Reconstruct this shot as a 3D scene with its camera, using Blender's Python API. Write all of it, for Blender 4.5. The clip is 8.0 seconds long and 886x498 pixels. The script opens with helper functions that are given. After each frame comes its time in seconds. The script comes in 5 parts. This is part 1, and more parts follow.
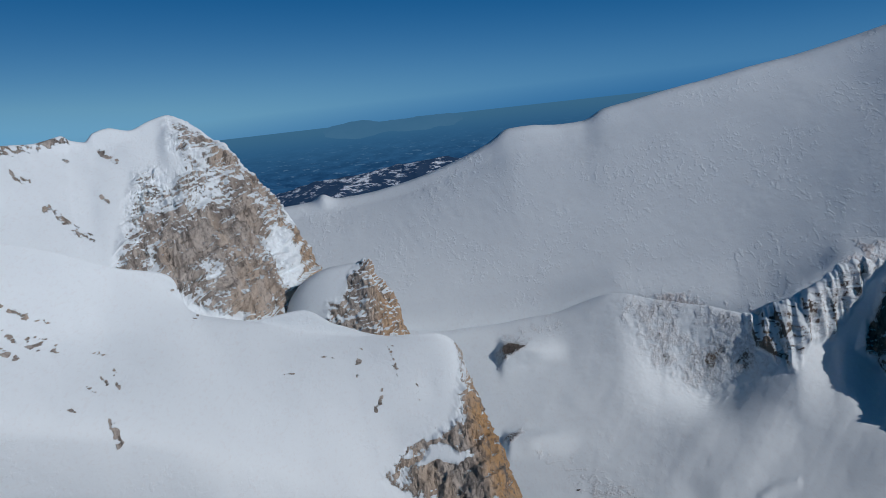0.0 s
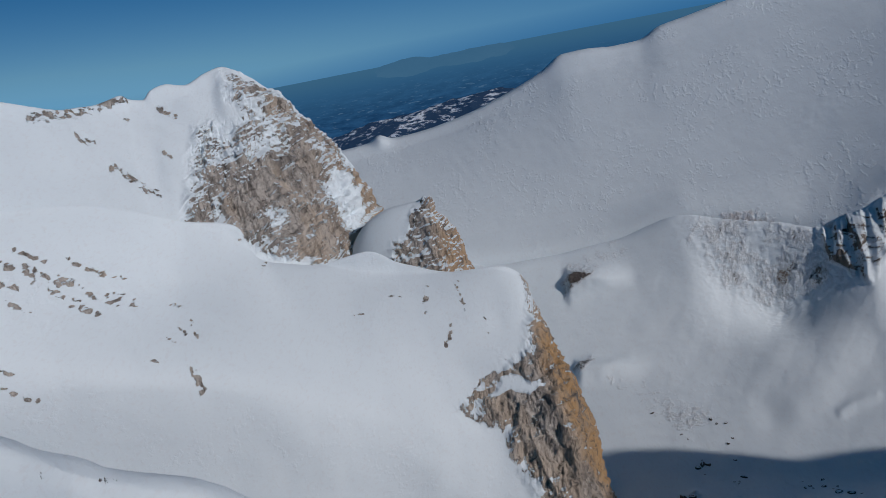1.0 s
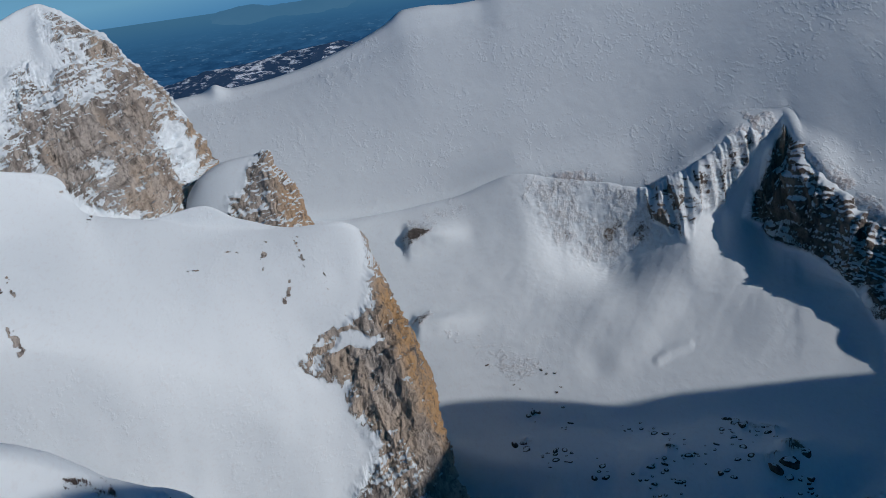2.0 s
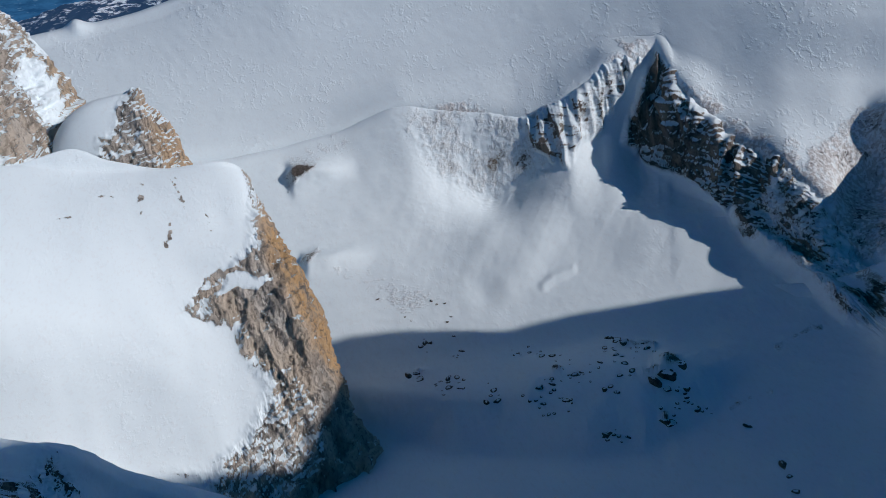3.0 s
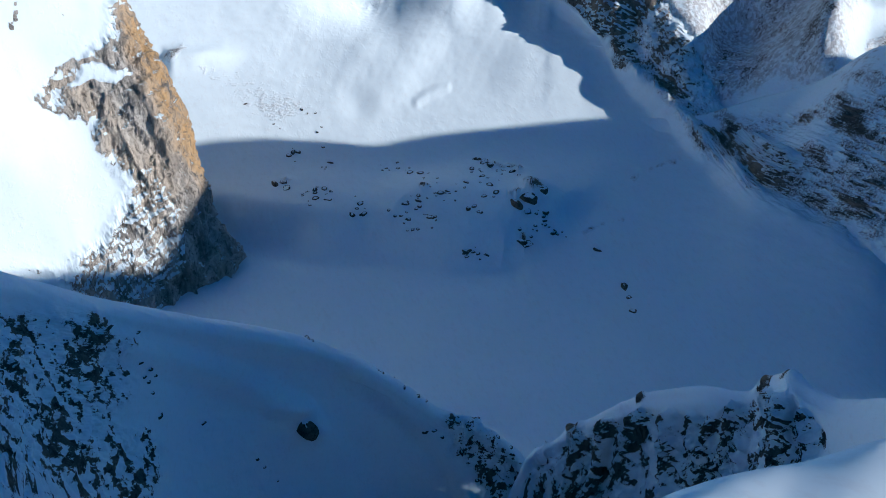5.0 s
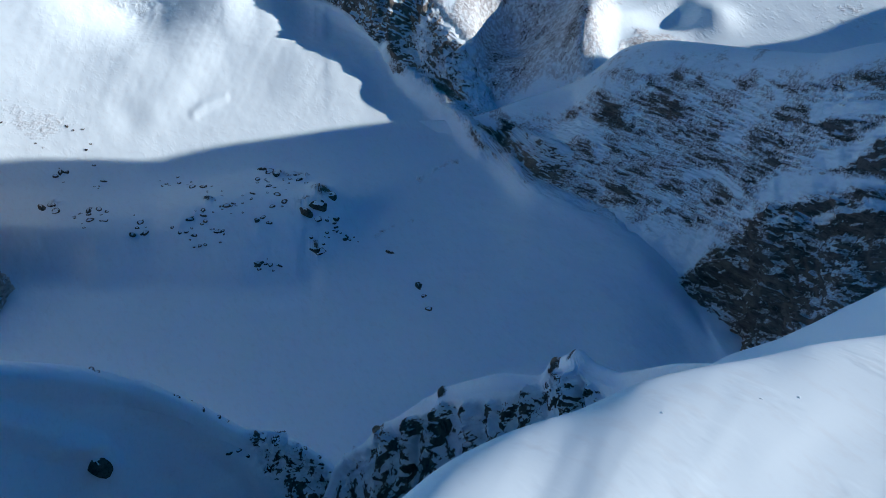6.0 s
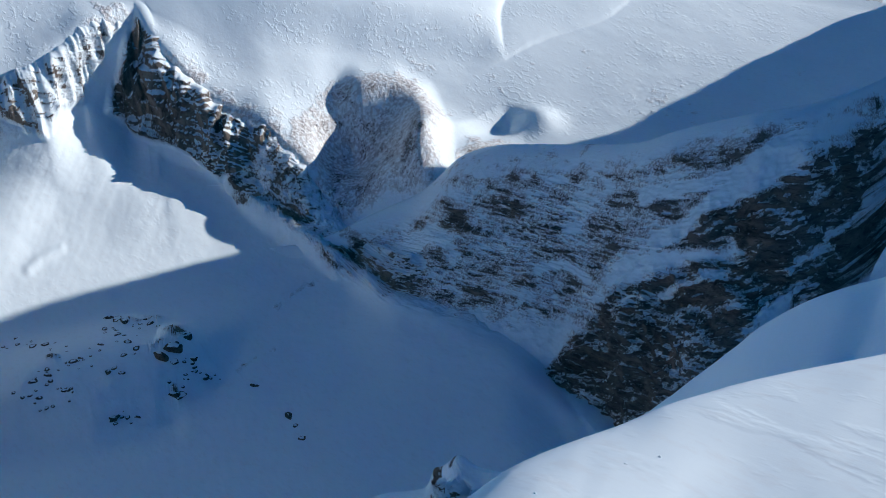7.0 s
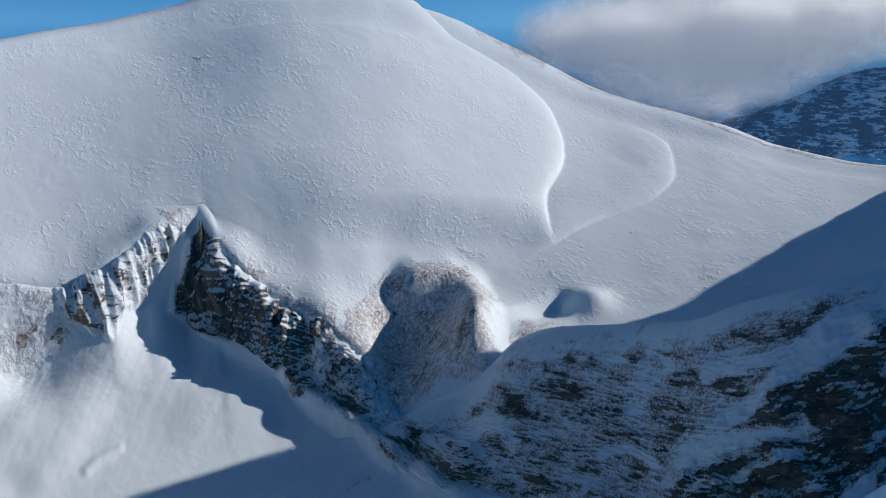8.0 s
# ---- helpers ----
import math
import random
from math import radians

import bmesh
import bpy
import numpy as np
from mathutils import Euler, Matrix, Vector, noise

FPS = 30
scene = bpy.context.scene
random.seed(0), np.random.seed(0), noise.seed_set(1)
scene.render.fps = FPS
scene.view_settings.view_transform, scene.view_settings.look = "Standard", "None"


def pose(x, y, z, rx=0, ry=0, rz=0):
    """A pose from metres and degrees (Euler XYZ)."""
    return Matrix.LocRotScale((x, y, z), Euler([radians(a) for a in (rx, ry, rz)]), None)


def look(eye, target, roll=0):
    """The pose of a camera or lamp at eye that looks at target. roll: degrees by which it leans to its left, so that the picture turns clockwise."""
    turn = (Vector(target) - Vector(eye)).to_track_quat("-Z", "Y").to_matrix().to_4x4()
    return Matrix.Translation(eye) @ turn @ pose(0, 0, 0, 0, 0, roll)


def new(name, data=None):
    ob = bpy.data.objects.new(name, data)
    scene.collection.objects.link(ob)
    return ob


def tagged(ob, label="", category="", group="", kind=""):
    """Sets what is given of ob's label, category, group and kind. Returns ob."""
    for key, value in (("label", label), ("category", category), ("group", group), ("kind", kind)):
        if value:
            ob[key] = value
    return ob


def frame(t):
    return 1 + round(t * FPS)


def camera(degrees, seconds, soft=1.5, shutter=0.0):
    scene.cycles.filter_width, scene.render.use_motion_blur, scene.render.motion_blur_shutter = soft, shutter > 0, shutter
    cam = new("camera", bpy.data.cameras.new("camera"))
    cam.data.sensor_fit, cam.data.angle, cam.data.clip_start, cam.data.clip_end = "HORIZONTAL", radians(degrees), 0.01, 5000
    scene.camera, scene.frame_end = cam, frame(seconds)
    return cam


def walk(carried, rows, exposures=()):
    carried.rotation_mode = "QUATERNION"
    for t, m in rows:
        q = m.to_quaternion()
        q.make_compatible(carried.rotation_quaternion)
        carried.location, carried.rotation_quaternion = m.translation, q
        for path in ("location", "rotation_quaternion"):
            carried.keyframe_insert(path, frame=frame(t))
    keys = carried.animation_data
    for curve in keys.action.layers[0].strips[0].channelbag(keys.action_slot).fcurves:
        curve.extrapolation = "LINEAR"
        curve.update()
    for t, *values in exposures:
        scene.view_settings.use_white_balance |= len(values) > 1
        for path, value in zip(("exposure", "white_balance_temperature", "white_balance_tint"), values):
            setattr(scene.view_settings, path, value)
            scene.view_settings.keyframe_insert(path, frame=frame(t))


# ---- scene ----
# Eye 450 m above the floor of a snowy cirque; bearings in degrees clockwise from +y.
EYE = 450.0
cam = camera(54.36, 8.0, soft=0.55)
TURNS = [
    (0.0, 79.80, 6.38, -1.15), (0.5, 78.24, 11.06, -1.03), (1.0, 75.96, 10.78, 2.11), (1.5, 75.15, 7.69, -1.39),
    (2.0, 71.43, 7.43, -8.07), (2.2, 70.47, 7.25, -10.92), (3.3, 63.40, 6.59, -16.41), (3.5, 61.15, 6.18, -16.73),
    (4.0, 55.35, 4.50, -18.45), (4.2, 54.63, 3.56, -18.08), (5.3, 53.38, -2.94, -24.73), (5.5, 53.69, -4.16, -28.10),
    (6.0, 54.60, -5.09, -35.19), (6.5, 58.27, -5.90, -42.93), (7.0, 63.12, -3.43, -47.04), (7.5, 69.30, -1.65, -46.84),
    (8.0, 75.34, -0.05, -44.49),
]


def SWING(t):
    """The arm draws the camera back a little on the way."""
    u = min(max((t - 5.3) / 1.2, 0), 1)
    return u * u * (3 - 2 * u)


walk(cam, [(t, pose(0, -0.35 * SWING(t), EYE - 0.08 * SWING(t), rx, ry, rz)) for t, rx, ry, rz in TURNS],
     exposures=[(0.0, -1.14, 5880, 8), (1.0, -1.28, 5950, 9), (2.2, -1.03, 5950, 8), (3.5, -0.5, 5760, 6), (4.2, -0.28, 5600, 5), (5.5, 0.1, 5520, 3), (6.0, 0.06, 5600, 3), (7.0, 0.06, 5820, 5), (7.5, 0.0, 5900, 6), (8.0, -0.43, 5980, 8)])

# ---- light ----
SUN_BEARING, SUN_HEIGHT = 120.0, 23.5
world = bpy.data.worlds.new("sky")
scene.world = world
world.use_nodes = True
wn = world.node_tree.nodes
sky = wn.new("ShaderNodeTexSky")
sky.sky_type = "NISHITA"
sky.sun_disc = False
sky.sun_elevation, sky.sun_rotation = radians(SUN_HEIGHT), radians(SUN_BEARING)
sky.altitude, sky.air_density, sky.dust_density, sky.ozone_density = 2400, 1.0, 0.0, 2.0
wn["Background"].inputs["Strength"].default_value = 0.098
# thin dry air at 2400 m: deeper blue than the model's, down to the horizon
def sky_mix(kind, factor, a, b):
    n = wn.new("ShaderNodeMix")
    n.data_type, n.blend_type = "RGBA", kind
    for socket, value in ((n.inputs["Factor"], factor), (n.inputs[6], a), (n.inputs[7], b)):
        if isinstance(value, (tuple, float)):
            socket.default_value = value
        else:
            world.node_tree.links.new(value, socket)
    return n.outputs[2]


grey = wn.new("ShaderNodeRGBToBW")
world.node_tree.links.new(sky.outputs["Color"], grey.inputs[0])
low_air = wn.new("ShaderNodeMapRange")
low_air.inputs["From Min"].default_value, low_air.inputs["From Max"].default_value = 3.0, 9.0
world.node_tree.links.new(grey.outputs[0], low_air.inputs["Value"])
air = sky_mix("MIX", low_air.outputs[0], (0.0, 0.43, 1.3, 1.0), (0.34, 0.74, 1.05, 1.0))
top_air = wn.new("ShaderNodeMapRange")
top_air.inputs["From Min"].default_value, top_air.inputs["From Max"].default_value = 4.2, 2.6
world.node_tree.links.new(grey.outputs[0], top_air.inputs["Value"])
air = sky_mix("MIX", top_air.outputs[0], air, (0.0, 0.53, 1.4, 1.0))
glow = wn.new("ShaderNodeMapRange")
glow.inputs["From Min"].default_value, glow.inputs["From Max"].default_value = 10.0, 15.0
world.node_tree.links.new(grey.outputs[0], glow.inputs["Value"])
air = sky_mix("MIX", glow.outputs[0], air, (0.0, 0.42, 0.95, 1.0))
world.node_tree.links.new(sky_mix("MULTIPLY", 1.0, grey.outputs[0], air), wn["Background"].inputs["Color"])
sun_data = bpy.data.lights.new("sun", "SUN")
sun_data.energy, sun_data.angle, sun_data.color = 5.0, radians(0.5), (1.0, 0.88, 0.78)
sun = new("sun", sun_data)
sb, se = radians(SUN_BEARING), radians(SUN_HEIGHT)
TO_SUN = Vector((math.sin(sb) * math.cos(se), math.cos(sb) * math.cos(se), math.sin(se)))
sun.matrix_world = look((0, 0, EYE + 50), Vector((0, 0, EYE + 50)) - TO_SUN)


# ---- numbers: noise, splines, zones ----
def hash3(ix, iy, iz, seed):
    h = (ix * 374761393 + iy * 668265263 + iz * 2147483647 + seed * 144665) & 0xFFFFFFFF
    h = ((h ^ (h >> 13)) * 1274126177) & 0xFFFFFFFF
    h = ((h ^ (h >> 16)) * 2246822519) & 0xFFFFFFFF
    return (h ^ (h >> 15)) & 0xFFFFFFFF


def perlin(p, seed=0):
    """Gradient noise, about -1 to 1, at the places p (n x 3)."""
    i = np.floor(p).astype(np.int64)
    f = p - i
    w = f * f * f * (f * (f * 6 - 15) + 10)
    out = np.zeros(len(p))
    for dx in (0, 1):
        for dy in (0, 1):
            for dz in (0, 1):
                h = hash3(i[:, 0] + dx, i[:, 1] + dy, i[:, 2] + dz, seed)
                gx, gy, gz = ((h & 1023) / 511.5 - 1), (((h >> 10) & 1023) / 511.5 - 1), (((h >> 20) & 1023) / 511.5 - 1)
                g = gx * (f[:, 0] - dx) + gy * (f[:, 1] - dy) + gz * (f[:, 2] - dz)
                out += g * np.abs(1 - dx - w[:, 0]) * np.abs(1 - dy - w[:, 1]) * np.abs(1 - dz - w[:, 2])
    return out * 1.2


def fbm(p, size, octaves=4, seed=0, ridged=False, gain=0.5):
    """Noise of several octaves; size: metres of the largest (one number or three)."""
    q = p / np.asarray(size, float)
    total, amp = np.zeros(len(p)), 1.0
    for k in range(octaves):
        n = perlin(q * 2.03 ** k + 17.3 * k, seed + k)
        total += amp * (0.6 - 2 * np.abs(n) if ridged else n)
        amp *= gain
    return total


def blocks(s, z, wide, thick, seed):
    """A random number, -0.5 to 0.5, for each block of a broken bed: s runs along the beds, z across them."""
    bed = np.floor(z / thick).astype(np.int64)
    col = np.floor(s / wide + hash3(bed, bed * 0, bed * 0 + 5, seed) / 2.0 ** 32 * 7).astype(np.int64)
    return hash3(col, bed, bed * 0 + 3, seed + 1) / 2.0 ** 32 - 0.5


def crags(p, B, seed, size=1.0, dip=0.0, reach=750):
    """Jointed, bedded rock: blocks of three sizes, about -0.5 to 0.5. reach: metres from the eye's station."""
    s = np.radians(B) * reach + 5 * size * fbm(p, 26 * size, 3, seed)
    z = p[:, 2] + dip * s + 3 * size * fbm(p, 34 * size, 3, seed + 1)
    return (0.46 * blocks(s, z, 24 * size, 12 * size, seed + 2) + 0.32 * blocks(s, z, 9 * size, 4.6 * size, seed + 4)
            + 0.22 * blocks(s, z, 3.6 * size, 1.9 * size, seed + 6))


def smooth(a, b, x):
    t = np.clip((x - a) / (b - a), 0, 1)
    return t * t * (3 - 2 * t)


def spline(y, x):
    """Shape-keeping cubic through the rows of y (k x ...) at 0..k-1, read at x."""
    k = len(y)
    d = np.diff(y, axis=0)
    m = np.zeros_like(y)
    m[0], m[-1] = d[0], d[-1]
    if k > 2:
        a, b = d[:-1], d[1:]
        same = a * b > 0
        m[1:-1] = np.where(same, 2 * a * b / np.where(same, a + b, 1), 0)
    i = np.clip(np.floor(x).astype(int), 0, k - 2)
    t = (x - i).reshape((-1,) + (1,) * (y.ndim - 1))
    return ((2 * t ** 3 - 3 * t * t + 1) * y[i] + (t ** 3 - 2 * t * t + t) * m[i]
            + (3 * t * t - 2 * t ** 3) * y[i + 1] + (t ** 3 - t * t) * m[i + 1])


def zone(B, P, poly, soft=0.4):
    """1 inside a polygon of (bearing, slope angle) corners, 0 outside, soft at the rim."""
    inside = np.zeros(len(B), bool)
    dist = np.full(len(B), 1e9)
    n = len(poly)
    for k in range(n):
        (x0, y0), (x1, y1) = poly[k], poly[(k + 1) % n]
        dx, dy = x1 - x0, y1 - y0
        t = np.clip(((B - x0) * dx + (P - y0) * dy) / (dx * dx + dy * dy + 1e-9), 0, 1)
        dist = np.minimum(dist, np.hypot(B - x0 - t * dx, P - y0 - t * dy))
        cross = (y0 > P) != (y1 > P)
        inside ^= cross & (B < dx * (P - y0) / (dy if abs(dy) > 1e-9 else 1e-9) + x0)
    return smooth(-soft, soft, np.where(inside, dist, -dist))


def depth_in(B, P, poly):
    """Degrees inside a polygon, 0 outside."""
    dist = np.full(len(B), 1e9)
    for (x0, y0), (x1, y1) in zip(poly, poly[1:] + poly[:1]):
        dx, dy = x1 - x0, y1 - y0
        t = np.clip(((B - x0) * dx + (P - y0) * dy) / (dx * dx + dy * dy + 1e-9), 0, 1)
        dist = np.minimum(dist, np.hypot(B - x0 - t * dx, P - y0 - t * dy))
    return dist * (zone(B, P, poly, 1e-6) > 0.5)


def trace(B, P, line, width):
    """1 on a broken line, falling to 0 at width."""
    dist = np.full(len(B), 1e9)
    for (x0, y0), (x1, y1) in zip(line[:-1], line[1:]):
        dx, dy = x1 - x0, y1 - y0
        t = np.clip(((B - x0) * dx + (P - y0) * dy) / (dx * dx + dy * dy + 1e-9), 0, 1)
        dist = np.minimum(dist, np.hypot(B - x0 - t * dx, P - y0 - t * dy))
    return 1 - smooth(0, width, dist)


def row(bp, d):
    """Bearings and slope angles with their distances: one line of a land form."""
    d = d if isinstance(d, (list, tuple)) else [d] * len(bp)
    return [(b, p, q) for (b, p), q in zip(bp, d)]


def loft(rows, nu, nv, vpos=None, upos=None, level=False):
    """A net of points (nv x nu x 3) through lines of (bearing, slope angle, level distance) seen from the eye's station."""
    a = np.array(rows, float)
    a[..., 1] = np.tan(np.radians(a[..., 1])) * (a[..., 2] if level else 1)
    a[..., 2] = a[..., 2] if level else np.log(a[..., 2])
    a = spline(a, np.linspace(0, len(rows) - 1, nv) if vpos is None else np.asarray(vpos))
    a = spline(a.transpose(1, 0, 2), np.linspace(0, a.shape[1] - 1, nu) if upos is None else np.asarray(upos)).transpose(1, 0, 2)
    b, d = np.radians(a[..., 0]), a[..., 2] if level else np.exp(a[..., 2])
    return np.stack([d * np.sin(b), d * np.cos(b), EYE + a[..., 1] * (1 if level else d)], -1)


def normals(g):
    n = np.cross(np.gradient(g, axis=1), np.gradient(g, axis=0))
    n /= np.linalg.norm(n, axis=-1, keepdims=True) + 1e-9
    return n


def survey(g):
    """Bearing and slope angle of each point of a net, flat."""
    p = g.reshape(-1, 3)
    h = np.hypot(p[:, 0], p[:, 1])
    return p, np.degrees(np.arctan2(p[:, 0], p[:, 1])), np.degrees(np.arctan2(p[:, 2] - EYE, h)), h


def push(g, amount):
    n = normals(g)
    if np.mean(n[..., 2]) < 0:
        n = -n
    return g + n * amount.reshape(g.shape[:2])[..., None]


def steep(g):
    """Upward part of the normal of each point, flat."""
    return np.abs(normals(g)[..., 2]).ravel()


def sheet(name, g, rock, material, keep=None, tint=None):
    nv, nu = g.shape[:2]
    me = bpy.data.meshes.new(name)
    i = np.arange(nv * nu).reshape(nv, nu)
    quads = np.stack([i[:-1, :-1], i[:-1, 1:], i[1:, 1:], i[1:, :-1]], -1).reshape(-1, 4)
    if np.mean(normals(g)[..., 2]) < 0:
        quads = quads[:, ::-1]
    rock = np.asarray(rock, np.float32).ravel()
    tint = np.zeros(len(rock), np.float32) if tint is None else np.asarray(tint, np.float32).ravel()
    points = g.reshape(-1, 3)
    if keep is not None:
        quads = quads[keep]
        used, quads = np.unique(quads, return_inverse=True)
        quads, points, rock, tint = quads.reshape(-1, 4), points[used], rock[used], tint[used]
    me.vertices.add(len(points))
    me.vertices.foreach_set("co", points.astype(np.float32).ravel())
    me.loops.add(quads.size)
    me.loops.foreach_set("vertex_index", quads.astype(np.int32).ravel())
    me.polygons.add(len(quads))
    me.polygons.foreach_set("loop_start", np.arange(0, quads.size, 4, dtype=np.int32))
    me.polygons.foreach_set("use_smooth", np.ones(len(quads), bool))
    me.update(calc_edges=True)
    at = me.attributes.new("rock", "FLOAT", "POINT")
    at.data.foreach_set("value", rock)
    at = me.attributes.new("tint", "FLOAT", "POINT")
    at.data.foreach_set("value", tint)
    me.materials.append(material)
    return new(name, me)


# ---- materials ----
class Nodes:
    def __init__(self, name):
        self.m = bpy.data.materials.new(name)
        self.m.use_nodes = True
        self.t = self.m.node_tree
        self.bsdf = self.t.nodes["Principled BSDF"]
        self.co = self.t.nodes.new("ShaderNodeNewGeometry").outputs["Position"]

    def put(self, socket, value):
        if isinstance(value, bpy.types.NodeSocket):
            self.t.links.new(value, socket)
        else:
            socket.default_value = value

    def noise(self, size, detail=5.0, rough=0.55, stretch=(1, 1, 1), distort=0.0, turned=None):
        mp = self.t.nodes.new("ShaderNodeMapping")
        mp.inputs["Scale"].default_value = [s / size for s in stretch]
        self.put(mp.inputs["Vector"], self.co)
        if turned:
            tilt = self.t.nodes.new("ShaderNodeMapping")
            tilt.inputs["Rotation"].default_value = turned
            self.put(tilt.inputs["Vector"], self.co)
            self.put(mp.inputs["Vector"], tilt.outputs[0])
        n = self.t.nodes.new("ShaderNodeTexNoise")
        n.inputs["Scale"].default_value, n.inputs["Detail"].default_value = 1.0, detail
        n.inputs["Roughness"].default_value, n.inputs["Distortion"].default_value = rough, distort
        self.put(n.inputs["Vector"], mp.outputs[0])
        return n.outputs["Fac"]

    def math(self, op, a, b=0.0, c=0.0):
        n = self.t.nodes.new("ShaderNodeMath")
        n.operation = op
        for s, v in zip(n.inputs, (a, b, c)):
            self.put(s, v)
        return n.outputs[0]

    def ramp(self, x, lo, hi):
        n = self.t.nodes.new("ShaderNodeMapRange")
        n.interpolation_type = "SMOOTHSTEP"
        for s, v in zip(n.inputs, (x, lo, hi, 0.0, 1.0)):
            self.put(s, v)
        return n.outputs[0]

    def mix(self, f, a, b):
        n = self.t.nodes.new("ShaderNodeMix")
        n.data_type = "RGBA"
        self.put(n.inputs["Factor"], f)
        for s, v in ((n.inputs[6], a), (n.inputs[7], b)):
            self.put(s, v if isinstance(v, bpy.types.NodeSocket) else (*v, 1.0))
        return n.outputs[2]

    def bump(self, height, distance, strength=1.0, normal=None):
        n = self.t.nodes.new("ShaderNodeBump")
        n.inputs["Distance"].default_value = distance
        n.inputs["Strength"].default_value = strength
        self.put(n.inputs["Height"], height)
        if normal:
            self.put(n.inputs["Normal"], normal)
        return n.outputs[0]

    def attribute(self, name):
        n = self.t.nodes.new("ShaderNodeAttribute")
        n.attribute_name = name
        return n.outputs["Fac"]


OCHRE = (0.56, 0.36, 0.18)


def snow_and_rock(name, grain=1.0, dark=(0.10, 0.085, 0.07), mid=(0.27, 0.225, 0.18), warm=(0.40, 0.27, 0.15), streak=(1, 1, 0.35), ripple=1.0, crisp=0.8, clumpy=0.8, frost=0.0, frosted=(0.42, 0.38, 0.36), beds=0.0, wind=1.0):
    """Wind-packed snow over limestone. grain: metres of the finest speckle; the 'rock' attribute says how much rock shows.
    frost: rime on rock that half shows; beds: how far the strata break up the rock."""
    n = Nodes(name)
    rock = n.attribute("rock")
    fine = n.noise(grain, 6, 0.7)
    clump = n.noise(grain * 6, 5, 0.62)
    spread = n.math("MULTIPLY_ADD", n.math("SUBTRACT", clump, 0.5), clumpy, rock)
    if beds:
        layer = n.noise(grain * 5, 5, 0.6, (0.16, 0.16, 1.0), 0.0, STRATA)
        spread = n.math("MULTIPLY_ADD", n.math("SUBTRACT", layer, 0.5), beds, spread)
    mask = n.ramp(n.math("MULTIPLY_ADD", n.math("SUBTRACT", fine, 0.5), crisp, spread), 0.475, 0.525)
    tone = n.noise(grain * 9, 6, 0.66, streak)
    tint = n.noise(grain * 40, 4, 0.5, streak)
    crack = n.noise(grain * 3.5, 7, 0.75, streak, 0.6)
    stone = n.mix(n.ramp(tone, 0.36, 0.60), dark, mid)
    stone = n.mix(n.math("MULTIPLY", n.ramp(tint, 0.50, 0.66), 0.6), stone, warm)
    stained = n.math("MULTIPLY", n.attribute("tint"), n.ramp(n.math("ADD", tone, n.math("MULTIPLY", crack, 0.5)), 0.52, 0.82))
    stone = n.mix(stained, stone, OCHRE)
    stone = n.mix(n.math("MULTIPLY", n.ramp(crack, 0.47, 0.40), 0.65), stone, [c * 0.35 for c in dark])
    drift = n.noise(60, 4, 0.5)
    crust = n.noise(3.0 * ripple, 5, 0.65, (1, 0.4, 1))
    plates = n.noise(6.0 * ripple, 3, 0.55, (1, 0.5, 1))
    blown = n.ramp(n.noise(70.0 * ripple, 4, 0.6), 0.42, 0.62)
    snow = n.mix(drift, (0.80, 0.885, 0.94), (0.735, 0.81, 0.865))
    snow = n.mix(n.math("MULTIPLY", n.ramp(crust, 0.50, 0.68), 0.3), snow, (0.69, 0.71, 0.74))
    soft = n.bump(n.noise(22.0 * ripple, 6, 0.62, (1, 0.45, 1), 0.5), 1.6 * ripple, 0.13 * wind)
    soft = n.bump(n.math("MULTIPLY", n.ramp(plates, 0.50, 0.66), n.math("MULTIPLY_ADD", blown, 0.92, 0.08)), 0.9 * ripple, 0.42 * wind, soft)
    soft = n.bump(crust, 0.4 * ripple, 0.3 * wind, soft)
    if frost:
        rimed = n.ramp(n.math("MULTIPLY_ADD", n.math("SUBTRACT", clump, 0.5), 0.5, rock), 0.24, 0.40)
        lump = n.noise(grain * 1.8, 3, 0.55, (1, 1, 0.7))
        rime = n.mix(n.ramp(lump, 0.46, 0.56), frosted, (0.76, 0.76, 0.775))
        snow = n.mix(n.math("MULTIPLY", rimed, frost), snow, rime)
        soft = n.bump(n.math("MULTIPLY", lump, rimed), grain * 1.8, 0.6, soft)
    n.put(n.bsdf.inputs["Base Color"], n.mix(mask, snow, stone))
    n.put(n.bsdf.inputs["Roughness"], n.math("MULTIPLY_ADD", mask, 0.25, 0.6))
    n.bsdf.inputs["Specular IOR Level"].default_value = 0.25
    n.put(n.bsdf.inputs["Normal"], n.bump(n.math("MULTIPLY", n.math("ADD", crack, n.math("MULTIPLY", tone, 0.8)), mask), grain * 2.6, 1.0, soft))
    return n.m


# beds dip gently towards the south
STRATA = Matrix.Rotation(radians(14), 3, Vector((0.87, 0.5, 0))).to_euler()
MOUNTAIN = snow_and_rock("wind_packed_snow_over_scree", 2.2, (0.12, 0.10, 0.095), (0.24, 0.20, 0.185), (0.32, 0.25, 0.22), crisp=0.75, clumpy=0.35, frost=0.8, frosted=(0.48, 0.435, 0.425), wind=0.95)
CIRQUE = snow_and_rock("cirque_snow_with_rock_bands", 1.4, (0.11, 0.095, 0.088), (0.25, 0.215, 0.19), (0.34, 0.28, 0.22), (1, 1, 0.4), crisp=0.7, clumpy=0.6, frost=0.35, frosted=(0.42, 0.38, 0.36), wind=0.3)
CLIFF = snow_and_rock("limestone_cliff_with_snow", 1.3, (0.25, 0.228, 0.21), (0.58, 0.535, 0.49), (0.62, 0.51, 0.4), (1, 1, 0.3), 0.8, crisp=0.7, clumpy=0.5, wind=0.5)
